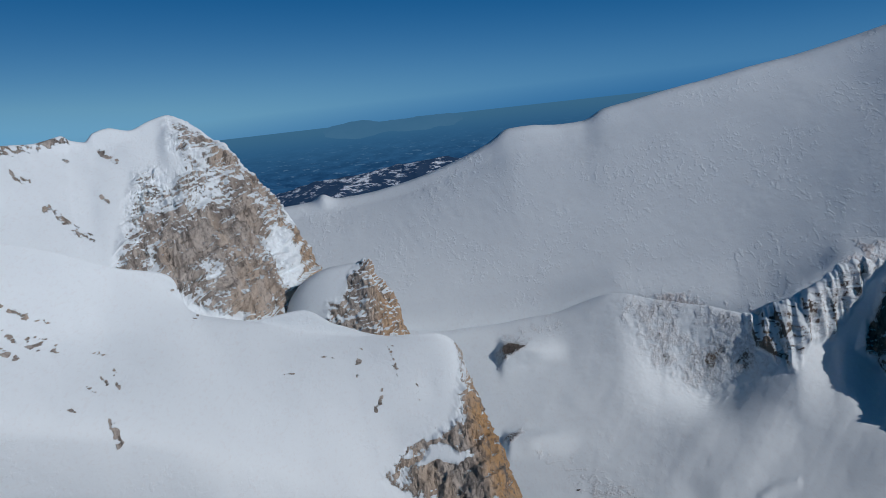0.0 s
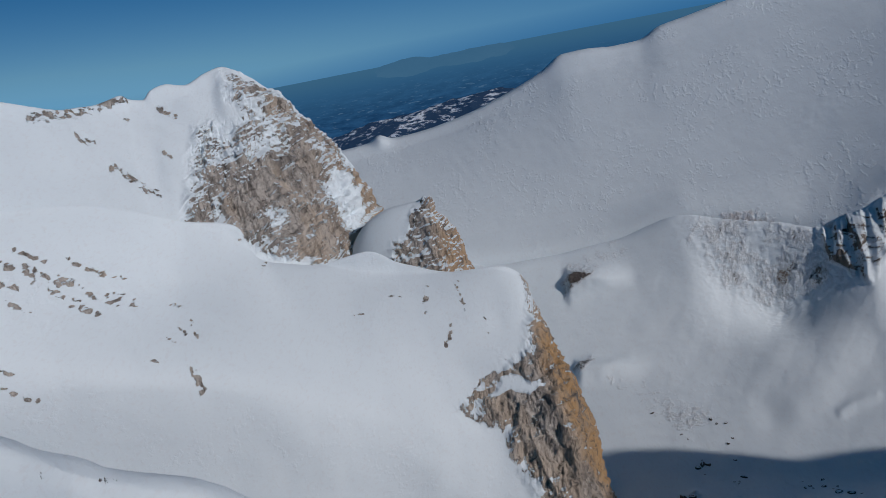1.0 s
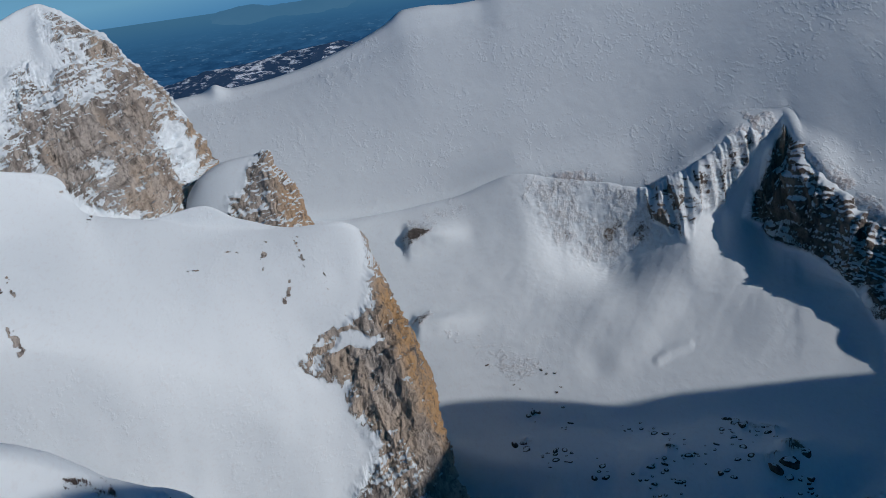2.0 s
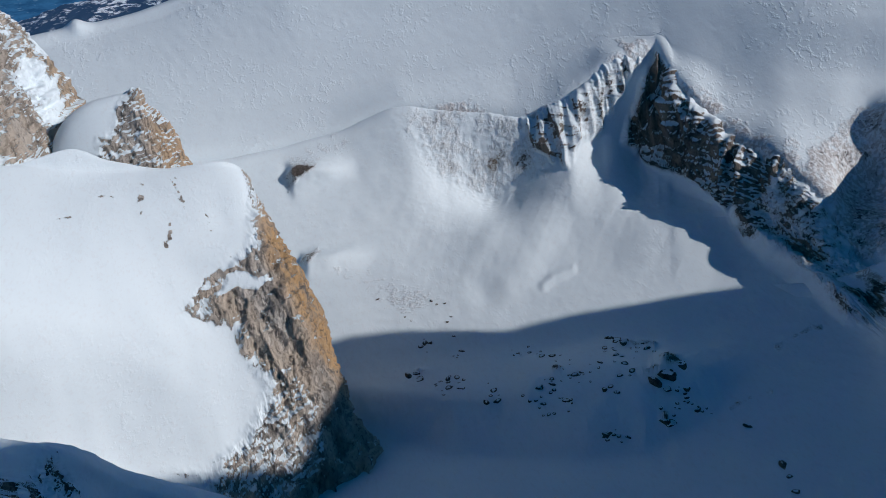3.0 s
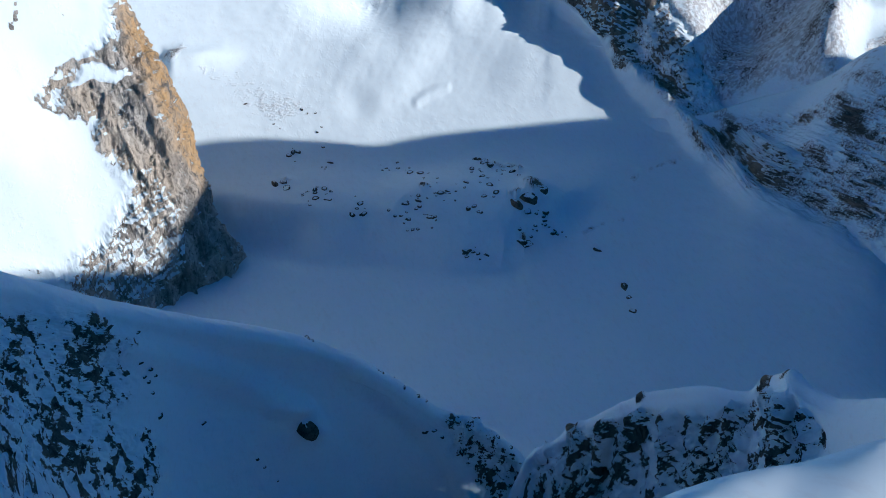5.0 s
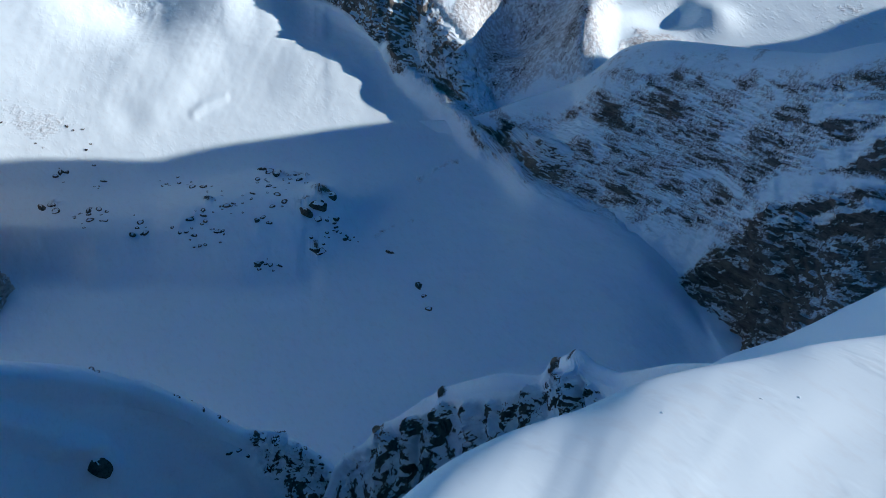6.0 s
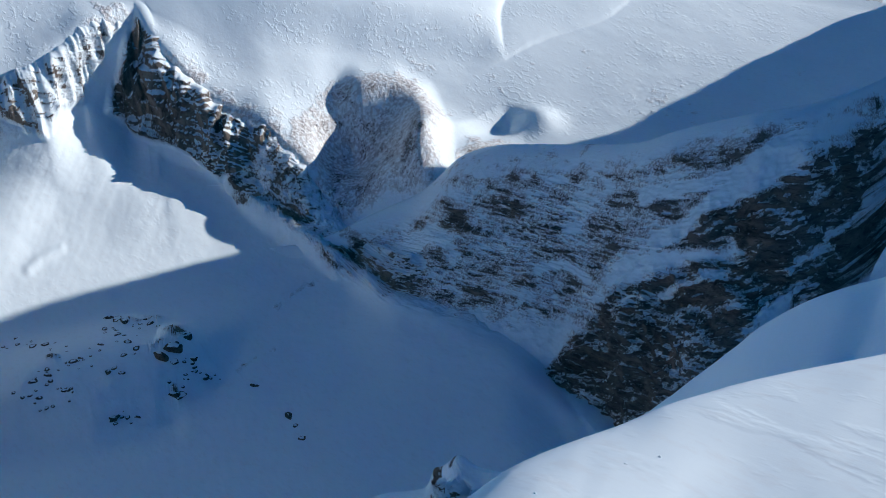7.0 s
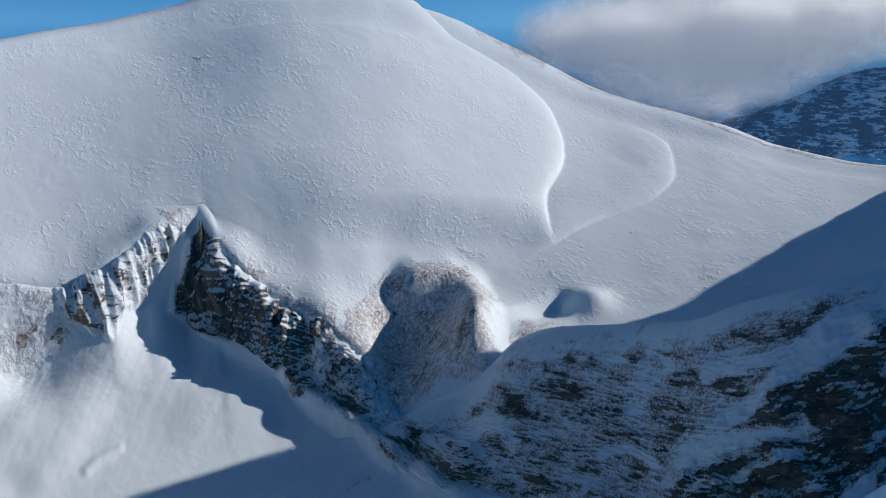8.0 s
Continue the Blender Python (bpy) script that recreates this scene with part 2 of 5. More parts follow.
# the cliff's limestone again, its colour darkened for the ridges that lie in shade
SHADE = snow_and_rock("shade_darkened_limestone_with_snow", 0.5, (0.09, 0.068, 0.062), (0.2, 0.16, 0.145), (0.26, 0.19, 0.14), ripple=0.4, crisp=0.7, clumpy=0.4, wind=0.6)
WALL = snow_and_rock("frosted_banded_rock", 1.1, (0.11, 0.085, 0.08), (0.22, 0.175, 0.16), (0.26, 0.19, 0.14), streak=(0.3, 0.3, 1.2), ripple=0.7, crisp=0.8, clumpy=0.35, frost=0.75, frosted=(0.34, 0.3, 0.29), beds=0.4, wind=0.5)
SNOWBANK = snow_and_rock("fresh_snow", 0.08, ripple=0.06, wind=0.25)


def islands(mask):
    """Numbers the joined pieces of a mask from 1; 0 is outside."""
    label = np.where(mask, np.arange(1, mask.size + 1).reshape(mask.shape), 0)
    while True:
        old = label
        grown = np.pad(label, 1)
        best = label
        for dy, dx in ((0, 1), (2, 1), (1, 0), (1, 2)):
            best = np.maximum(best, grown[dy:dy + mask.shape[0], dx:dx + mask.shape[1]])
        label = np.where(mask, best, 0)
        root = np.r_[0, label.ravel()]
        label = np.where(mask, root[label], 0)
        label = np.where(mask, np.r_[0, label.ravel()][label], 0)
        if np.array_equal(label, old):
            break
    _, label = np.unique(label, return_inverse=True)
    label = label.reshape(mask.shape)
    return label if (~mask).any() else label + 1


def form(name, g, rock, material, label, category, kind="", split=0.0, tint=None):
    """A land form. With split, its bare rock and its snow are meshes of their own under one thing."""
    if not split:
        return tagged(sheet(name, g, rock, material, None, tint), label, category, "", kind)
    thing = tagged(new(name), label, category, "", kind)
    base = g.reshape(-1, 3).mean(0)
    thing.location = base
    nv, nu = g.shape[:2]
    cell = np.asarray(rock).reshape(nv, nu)
    cell = (cell[:-1, :-1] + cell[1:, :-1] + cell[:-1, 1:] + cell[1:, 1:]) / 4 > split
    piece = islands(cell)
    count = np.bincount(piece.ravel(), minlength=2)
    large = [k for k in np.argsort(-count) if k > 0 and count[k] >= 60][:40]
    rest = (piece > 0) & ~np.isin(piece, large)
    local = g - base
    groups = [("snow_cover", "wind-packed white snow", piece == 0, "")] + [("rock_face", "bare weathered limestone", piece == k, "") for k in large]
    if rest.any():
        groups.append(("stone_rubble", "small stones showing through the snow", rest, "stuff"))
    for part_name, part_label, which, part_kind in groups:
        ob = sheet(part_name, local, rock, material, which.ravel(), tint)
        ob.parent = thing
        tagged(ob, part_label, "", "", part_kind)
    return thing


# ---- the far snow mountain ----
def rim_line(b):
    """Slope angle and distance of the cirque's rim at each bearing."""
    bb = [-18, -6, 0, 6, 11, 16.3, 20, 22.8, 25.4, 28.4, 29.0, 29.5, 30.5, 33.4, 36.6, 39, 41, 43, 47, 50, 57, 64, 72, 95]
    pp = [-14.5, -14.8, -15.5, -15.2, -14.1, -15, -15.8, -14.7, -12.8, -11.7, -12.5, -14.3, -15.2, -18.6, -19.7, -22, -25.2, -25.8, -23.5, -21.8, -21.2, -20, -17, -14]
    dd = [1060, 1050, 1045, 1050, 1055, 1050, 1045, 1050, 1075, 1110, 1100, 1062, 1045, 1000, 960, 930, 905, 890, 930, 960, 960, 980, 1050, 1100]
    return np.interp(b, bb, pp), np.interp(b, bb, dd)


def far_mountain():
    crest = row([(-18, -7.4)] + [(-10.0, -6.1), (-5.0, -5.9), (-1.9, -5.4), (1.6, -4.4), (4.0, -3.4), (5.7, -2.6), (9.4, -2.8), (11.1, -2.1), (15.4, -1.3), (22.8, -0.1), (27.9, 0.7)] + [(30.9, 1.3)] + [(34.5, 1.75), (38, 1.75)] + [(41.1, 1.4), (43.6, 0.8), (47.6, -0.8), (50.6, -2.2), (54.2, -4.0), (59.3, -5.4), (62.8, -6.2), (65.5, -7.2), (67.9, -7.7), (71.9, -8.1)] + [(80, -7.8), (95, -6)],
                1400)
    b = np.linspace(-18, 95, 74)
    b[30:34] = 28.4, 29.4, 30.6, 32.6
    even = np.linspace(b[0], b[-1], 227)
    kernel = np.exp(-0.5 * (np.arange(-42, 43) / 14.0) ** 2)
    kernel /= kernel.sum()

    def blur(q):
        return np.interp(b, even, np.convolve(np.pad(np.interp(even, b, q), 42, mode='edge'), kernel, 'valid'))
    c = np.array(crest)
    crest = list(zip(b, spline(c[:, 1], np.interp(b, c[:, 0], np.arange(len(c)))), np.interp(b, [-18, 6, 20, 35, 50, 70, 95], [1300, 1255, 1330, 1470, 1590, 1680, 1760])))
    far_d = blur([c[2] for c in crest])
    crest = [(x, p, d) for (x, p, _), d in zip(crest, far_d)]
    back = [(x, p - 14, d * 1.3) for x, p, d in crest]
    fp, fd = rim_line(b)
    foot = list(zip(b, fp - 0.3, fd - 3))
    under = list(zip(b, fp - 4, fd + 30))
    soft_p, soft_d = blur(fp), blur(fd)
    half = list(zip(b, 0.3 * fp + 0.7 * soft_p, 0.3 * fd + 0.7 * soft_d))
    wide = list(zip(b, soft_p, soft_d))
    cp = np.array([q[1] for q in crest])
    cp = 0.15 * cp + 0.85 * blur(cp)
    calm = [(x, q, d) for (x, _, d), q in zip(crest, cp)]
    brow = [(x, 0.4 * p0 + 0.6 * p1, d) for (x, p0, d), (_, p1, _) in zip(crest, calm)]
    near = [(x, 0.8 * p0 + 0.2 * p1, d0 * 0.84 + d1 * 0.16) for (x, p0, d0), (_, p1, d1) in zip(half, calm)]
    mid = [(x, 0.48 * p0 + 0.52 * p1, d0 * 0.55 + d1 * 0.45) for (x, p0, d0), (_, p1, d1) in zip(wide, calm)]
    high = [(x, 0.12 * p0 + 0.88 * p1, d0 * 0.16 + d1 * 0.84) for (x, p0, d0), (_, p1, d1) in zip(wide, brow)]
    g = loft([under, foot, near, mid, high, crest, back], 0, 0, np.r_[np.linspace(0, 1, 6), np.linspace(1.01, 5, 262), np.linspace(5.05, 6, 8)],
             np.r_[np.linspace(0, 4.9, 12), np.linspace(5, 60, 700), np.linspace(60.5, 73, 20)])
    p, B, P, h = survey(g)
    up = (1.0 + 1.5 * smooth(12, 30, B)) * fbm(p, 190, 3, 3) + 0.3 * fbm(p, (22, 44, 22), 2, 5) + 0.25 * smooth(0.0, 0.5, fbm(p, 80, 3, 2)) * fbm(p, (9, 16, 9), 2, 1, True)
    # the dome swells towards its drift lip
    up += 36 * np.exp(-((B - 35) / 9.0) ** 2) * smooth(-16, -9, P) * smooth(0.2, 6.0, np.interp(B, b, [q[1] for q in crest]) - P)

    def hump(bearing, dist, high, wide, long=None):
        x, y = dist * math.sin(radians(bearing)), dist * math.cos(radians(bearing))
        return high * np.exp(-(((p[:, 0] - x) / wide) ** 2 + ((p[:, 1] - y) / (long or wide)) ** 2))
    up += hump(46.2, 955, 24, 70, 60) - hump(42.2, 980, 32, 38) + hump(54.8, 1060, 14, 26) + hump(50, 1010, 6, 30)
    # horseshoe crest of the knoll
    up += 20 * trace(B, P, [(47.8, -23.2), (46.9, -19.8), (45.9, -17.5), (44.4, -16.8), (42.6, -16.9)], 2.2)
    up += 9 * np.exp(-((B + 7.5) / 0.55) ** 2 - ((P + 5.9) / 0.5) ** 2)
    W = 0.25 * fbm(p, 60, 3, 4)
    ridge = np.clip((B + 1.2 * W - 42.2) / 4.2, 0, 1) ** 1.4 * np.clip((54 - B) / 7.6, 0, 1) ** 1.2
    up += 26 * ridge * smooth(840, 900, h) * smooth(1075, 975, h)
    up -= 10 * trace(B, P, [(47.6, -22.8), (48.7, -20.9), (50.3, -19.6), (52.6, -18.2)], 1.3)
    # wind-drift lips
    lip1 = [(41.1, 2.8), (45.1, -1.0), (48.8, -3.1), (51.6, -5.6), (52.5, -8.5), (51.4, -11.5), (51.8, -13.6), (52.2, -14.3)]
    lip2 = [(58.0, -6.8), (59.2, -7.6), (59.7, -9.4), (58.6, -10.9), (54.6, -12.7), (52.2, -14.1)]
    lip2 = [tuple(q) for q in spline(np.array(lip2), np.linspace(0, len(lip2) - 1, 26))]
    x1 = spline(np.array([q[0] for q in lip1[::-1]]), np.interp(P, [q[1] for q in lip1[::-1]], np.arange(len(lip1))))
    inside = np.clip((x1 - B - 0.25 * W) / 7, 0, 1)
    up += 25 * np.sqrt(inside * (2 - inside)) * (1 - smooth(0, 1, (x1 - B - 7) / 15)) * smooth(-14.6, -12.0, P)
    up += 7 * np.sqrt(np.clip(depth_in(B + 0.2 * W, P, lip2 + [(49.0, -15.7), (47.4, -9.4), (52.5, -4.9)]) / 1.8, 0, 1)) * smooth(49.5, 52.5, B) * trace(B, P, lip2[5:], 4.5)
    # flutes of the far shoulder
    flute = smooth(8, 3, B) * smooth(-14, -9, P)
    up += flute * 0.3 * np.abs(np.sin((B + 0.55 * P + 0.6 * W) * 3.6)) ** 0.6 * smooth(-0.4, 0.8, fbm(p, 90, 2, 6))
    g = push(g, up)
    scree = zone(B + 2 * W, P + W, [(11.0, -14.8), (14.6, -13.6), (16.7, -14.4), (19.8, -15.4), (22.9, -14.6), (25.5, -11.9), (27.7, -11.3), (29.7, -18.5), (18.6, -18.7), (12.5, -17.1)], 1.3)
    scree = np.maximum(scree, 0.9 * zone(B + 2 * W, P + W, [(28.7, -11.6), (31.0, -14.6), (34.2, -17.4), (37.3, -19.0), (40.8, -16.1), (45.9, -16.1), (48.7, -18.3), (47.2, -23.5), (37.0, -26.3), (32.5, -21.7)], 0.9))
    scree = np.maximum(scree, 0.8 * zone(B + W, P, [(50.3, -19.9), (53.0, -19.6), (54.6, -20.3), (51.5, -21.9), (48.4, -22.8)], 0.5))
    crestrock = 0.8 * trace(B + W, P, [(46.8, -0.5), (48.7, -1.3), (50.9, -2.4)], 0.8) + 0.8 * trace(B, P, [(52.0, -3.0), (54.2, -4.1), (59.3, -5.5), (61.4, -6.0), (65.5, -7.4), (68.2, -7.9), (71.9, -8.2), (74.0, -8.2)], 0.22)
    flecks = zone(B, P, [(28.3, -2.3), (30.0, -2.7), (28.9, -3.0)], 0.25)
    rock = 0.08 + 0.09 * fbm(p, 70, 3, 8) + 0.27 * scree * (1 + 0.3 * fbm(p, 40, 3, 7)) + 0.38 * crestrock + 0.3 * flecks + 0.07 * fbm(p, 12, 3, 9) + 0.10 * smooth(-9, -14, P) * smooth(30, 45, B)
    return form("snow_mountain", g, rock, MOUNTAIN, "broad snow-covered mountain with a smooth wind-packed dome", "mountain")


# ---- the cirque floor ----
FLOOR, RIDGE, NEAR = [], [], []


def basin():
    b = np.array([-18, -6, 0, 6, 11, 14, 17, 20, 22.3, 24.8, 27, 28.4, 29.0, 29.5, 31, 33.3, 36, 38, 41.4, 45.8, 50, 54, 58, 62, 70, 80])
    n = len(b)
    near = [(x, -58, 281) for x in b]
    low = [(x, -48, 405) for x in b]
    fl = lambda y: np.interp(b, [-18, 34, 41, 46, 50, 54, 58, 62, 70, 80], y)
    floor = list(zip(b, fl([-38, -38, -38, -38.2, -38.5, -39, -40.0, -41.6, -45, -47]), fl([576, 576, 576, 572, 566, 555, 540, 515, 465, 430])))
    moraine = list(zip(b, fl([-32.5, -32.5, -33, -34, -34.6, -35.4, -37.0, -39.6, -43, -45]), fl([690, 700, 690, 655, 640, 625, 605, 560, 500, 455])))
    edge = list(zip(b, fl([-27.8, -27.8, -29.5, -32, -32.8, -33.6, -35.4, -38.0, -42, -44]), fl([790, 840, 790, 700, 680, 660, 635, 590, 525, 470])))
    slope = list(zip(b, fl([-22.8, -22.8, -27.2, -30.8, -31.5, -32.4, -34.4, -37.3, -41, -43]), fl([920, 955, 835, 725, 705, 695, 670, 600, 535, 480])))
    base_p = np.interp(b, [-18, 0, 3, 6, 11, 16.9, 20, 21.7, 24.9, 26.1, 29.6, 33.2, 37.8, 41.1, 45.4, 52.8, 58, 62, 80], [-17, -18, -18.6, -18, -18, -21, -19.8, -18.8, -16.7, -17.8, -21.3, -22.5, -25.9, -27.4, -30.0, -30.9, -32.6, -34.4, -41])
    base_d = np.interp(b, [-18, 6, 20, 22.3, 24.8, 26.5, 29, 33, 38, 46, 58, 80], [1010, 1010, 1005, 1012, 1055, 1070, 1010, 960, 880, 748, 705, 512])
    base = list(zip(b, base_p, base_d))
    rp, rd = rim_line(b)
    cover = smooth(41, 45, b)
    rp, rd = rp * (1 - cover) + (base_p + 2.8) * cover, rd * (1 - cover) + (base_d + 50) * cover
    rim = list(zip(b, rp, rd))
    over = list(zip(b, rp - 2.5, rd + 45))
    g = loft([near, low, floor, moraine, edge, slope, base, rim, over], 0, 0, np.r_[np.linspace(0, 5, 156), np.linspace(5.01, 7, 184), np.linspace(7.1, 8, 6)],
             np.r_[np.linspace(0, 1.2, 20), np.linspace(1.22, 18, 730), np.linspace(18.05, 25, 110)])
    p, B, P, h = survey(g)
    W, W2 = 0.5 * fbm(p, 45, 4, 11), 0.5 * fbm(p, 45, 4, 12)
    up = 2.0 * fbm(p, 130, 3, 13) + 0.5 * fbm(p, 22, 3, 15)
    # moraine terrace, drift fold and avalanche scar
    terrace = zone(B + 1.2 * W, P + 0.6 * W2, [(-8, -27), (3.0, -31.6), (6.1, -33.9), (11.8, -35.6), (17.8, -36.0), (22.1, -36.8), (26.8, -36.4), (31.5, -34.6), (34, -31), (30, -27)], 1.3)
    up += 15 * terrace * smooth(-30.3, -34.5, P) + 5 * zone(B + W, P + W2, [(17.4, -33.3), (24.5, -31.2), (30.2, -31.6), (30.6, -34.4), (26.3, -35.2), (18.1, -35.0)], 1.6)
    up += 6 * np.exp(-((B - 28.8) / 1.1) ** 2 - ((P + 33.0) / 0.75) ** 2) - 4 * trace(B, P, [(5, -35.2), (12.4, -37.0), (22.0, -37.9), (28.0, -37.5)], 1.6)
    up += 3 * trace(B, P, [(17.1, -26.2), (18.2, -25.3), (18.9, -24.2), (20.4, -22.9)], 2.2) - 2 * trace(B, P, [(15.6, -26.6), (16.9, -25.6), (18.1, -23.8)], 2.0) + 1.6 * trace(B, P, [(19.9, -26.9), (20.8, -26.3), (22.1, -25.9)], 0.5)
    # rock band below the rim
    teeth = zone(B + 0.6 * W, P + 0.6 * W2, [(19.4, -15.9), (23.0, -14.6), (25.4, -12.7), (28.5, -11.6), (26.3, -14.3), (24.9, -17.0), (23.4, -17.4), (22.4, -19.2), (21.4, -18.7), (20.2, -17.5)], 0.3)
    teeth2 = zone(B + 0.6 * W, P + 0.6 * W2, [(27.3, -15.1), (28.3, -12.0), (28.9, -12.0), (29.7, -14.6), (31.3, -16.5), (33.4, -18.4), (36.7, -19.5), (34.8, -21.4), (33.2, -22.4), (30.6, -20.4), (28.1, -19.5), (25.9, -17.8)], 0.3)
    lower = zone(B + 1.2 * W, P + W2, [(33.8, -21.7), (36.9, -19.3), (39.6, -21.3), (42.7, -25.2), (45.2, -27.2), (53.4, -28.6), (53.6, -32.1), (45.2, -30.7), (40.6, -28.7), (37.0, -25.7), (34.3, -24.1)], 0.5)
    fringe = trace(B + 0.8 * W, P + 0.6 * W2, [(34.0, -22.5), (37.1, -24.8), (41.1, -27.0), (45.2, -29.3), (51.9, -30.8)], 1.0)
    scree = zone(B + 1.6 * W, P + 1.2 * W2, [(11.0, -14.8), (14.6, -13.6), (16.7, -14.4), (19.8, -15.4), (22.9, -15.3), (22.0, -18.7), (18.8, -20.4), (16.4, -21.5), (14.5, -20.0), (12.4, -18.5)], 1.5)
    knob = zone(B + 0.8 * W, P + 0.5 * W2, [(2.5, -17.4), (3.7, -16.9), (4.9, -17.3), (4.0, -18.0), (2.8, -18.6)], 0.25)
    knob2 = zone(B + 0.8 * W, P + 0.5 * W2, [(2.4, -23.1), (4.3, -22.5), (4.5, -22.9), (3.0, -23.7)], 0.2)
    faint = zone(B + 1.5 * W, P + W2, [(3.0, -16.4), (6.2, -15.0), (8.1, -15.4), (6.9, -16.7), (3.6, -18.0)], 0.5) + zone(B + W, P, [(3.2, -23.4), (8.0, -24.3), (12.5, -27.0), (9.8, -28.2), (6.1, -25.4)], 0.5)
    fins = fbm(np.stack([B * 18 + 0.1 * p[:, 2], 0 * B, p[:, 2]], 1), (30, 1, 150), 3, 16, True, 0.55)
    stack = crags(p, B, 160, 1.1, 0.1, 1000)
    up += teeth2 * (19 * fins + 10 * stack) + teeth * (10 * fins + 2.5 * stack) + 14 * trace(B + 0.6 * W, P + 0.6 * W2, [(33.9, -22.4), (35.4, -24.4), (38, -26.2), (41, -28)], 1.3) + lower * (3.5 * fbm(p, 20, 4, 19, True) + 5 * crags(p, B, 170, 0.8, 0.2, 850)) + 1.2 * scree * fbm(p, 9, 3, 20)
    up += 14 * smooth(2.8, 3.4, B + 0.8 * W) * smooth(8.0, 4.8, B) * np.exp(-((P + 17.6 + 0.5 * W2) / 0.8) ** 2) + 10 * smooth(2.5, 3.2, B + 0.8 * W) * smooth(8.5, 4.6, B) * np.exp(-((P + 23.4 + 0.5 * W2) / 0.7) ** 2)
    # rills swept down the sunny slope
    rill = smooth(6, 12, B) * smooth(32, 28, B) * smooth(-29, -26, P) * smooth(-18, -21, P)
    up += rill * (0.3 * fbm(np.stack([B - 0.6 * P, 0.22 * P, 0 * B], 1), (0.9, 1.6, 1), 3, 25) + 0.3 * fbm(np.stack([B - 0.6 * P, 0.22 * P, 0 * B], 1), (3.0, 3.0, 1), 2, 26))
    # half-buried outcrops on the moraine
    outcrop = np.zeros(len(B))
    for x, y, wide, tall in ((28.9, -33.0, 1.0, 0.55), (26.2, -31.1, 1.3, 0.3), (27.6, -31.3, 0.6, 0.3), (27.6, -33.8, 0.9, 0.3), (28.6, -36.0, 0.5, 0.3), (20.4, -33.2, 0.5, 0.4), (10.0, -31.8, 0.6, 0.25)):
        outcrop = np.maximum(outcrop, np.exp(-((B - x + 0.5 * W) / wide) ** 2 - ((P - y + 0.4 * W2) / tall) ** 2))
    up += outcrop * (3 + 6 * crags(p, B, 180, 0.5, 0.1, 700))
    g = push(g, up)
    st = steep(g)
    rock = 0.08 + outcrop * (0.3 + 0.25 * smooth(0.9, 0.6, st) + 0.6 * fbm(p, 7, 3, 28)) + 0.09 * fbm(p, 60, 3, 18) + teeth2 * (0.1 + 0.5 * smooth(0.75, 0.42, st) + 0.2 * fbm(p, (10, 10, 26), 3, 27)) + teeth * (-0.08 + 0.42 * smooth(0.46, 0.2, st) + 0.25 * fbm(p, (12, 12, 30), 3, 21)) + lower * (0.16 + 0.26 * fringe + 0.25 * smooth(0.8, 0.5, st) + 0.2 * fbm(p, 20, 3, 22))
    rock += 0.26 * (trace(B + W, P + 0.3 * W2, [(36.3, -30.9), (37.6, -30.0), (39.2, -29.4)], 0.45) + trace(B + 0.6 * W, P + 0.3 * W2, [(33.3, -34.8), (34.8, -34.0), (36.2, -33.6)], 0.3)) * (1 + 1.5 * fbm(p, 8, 3, 29))
    rock += scree * (0.24 + 0.2 * fbm(p, 30, 3, 23)) + 0.34 * (knob + knob2) + 0.2 * faint 
    FLOOR.append(survey(g))
    return form("ground", g, rock, CIRQUE, "snow-filled floor of a mountain cirque, half in shadow", "ground", "structure")


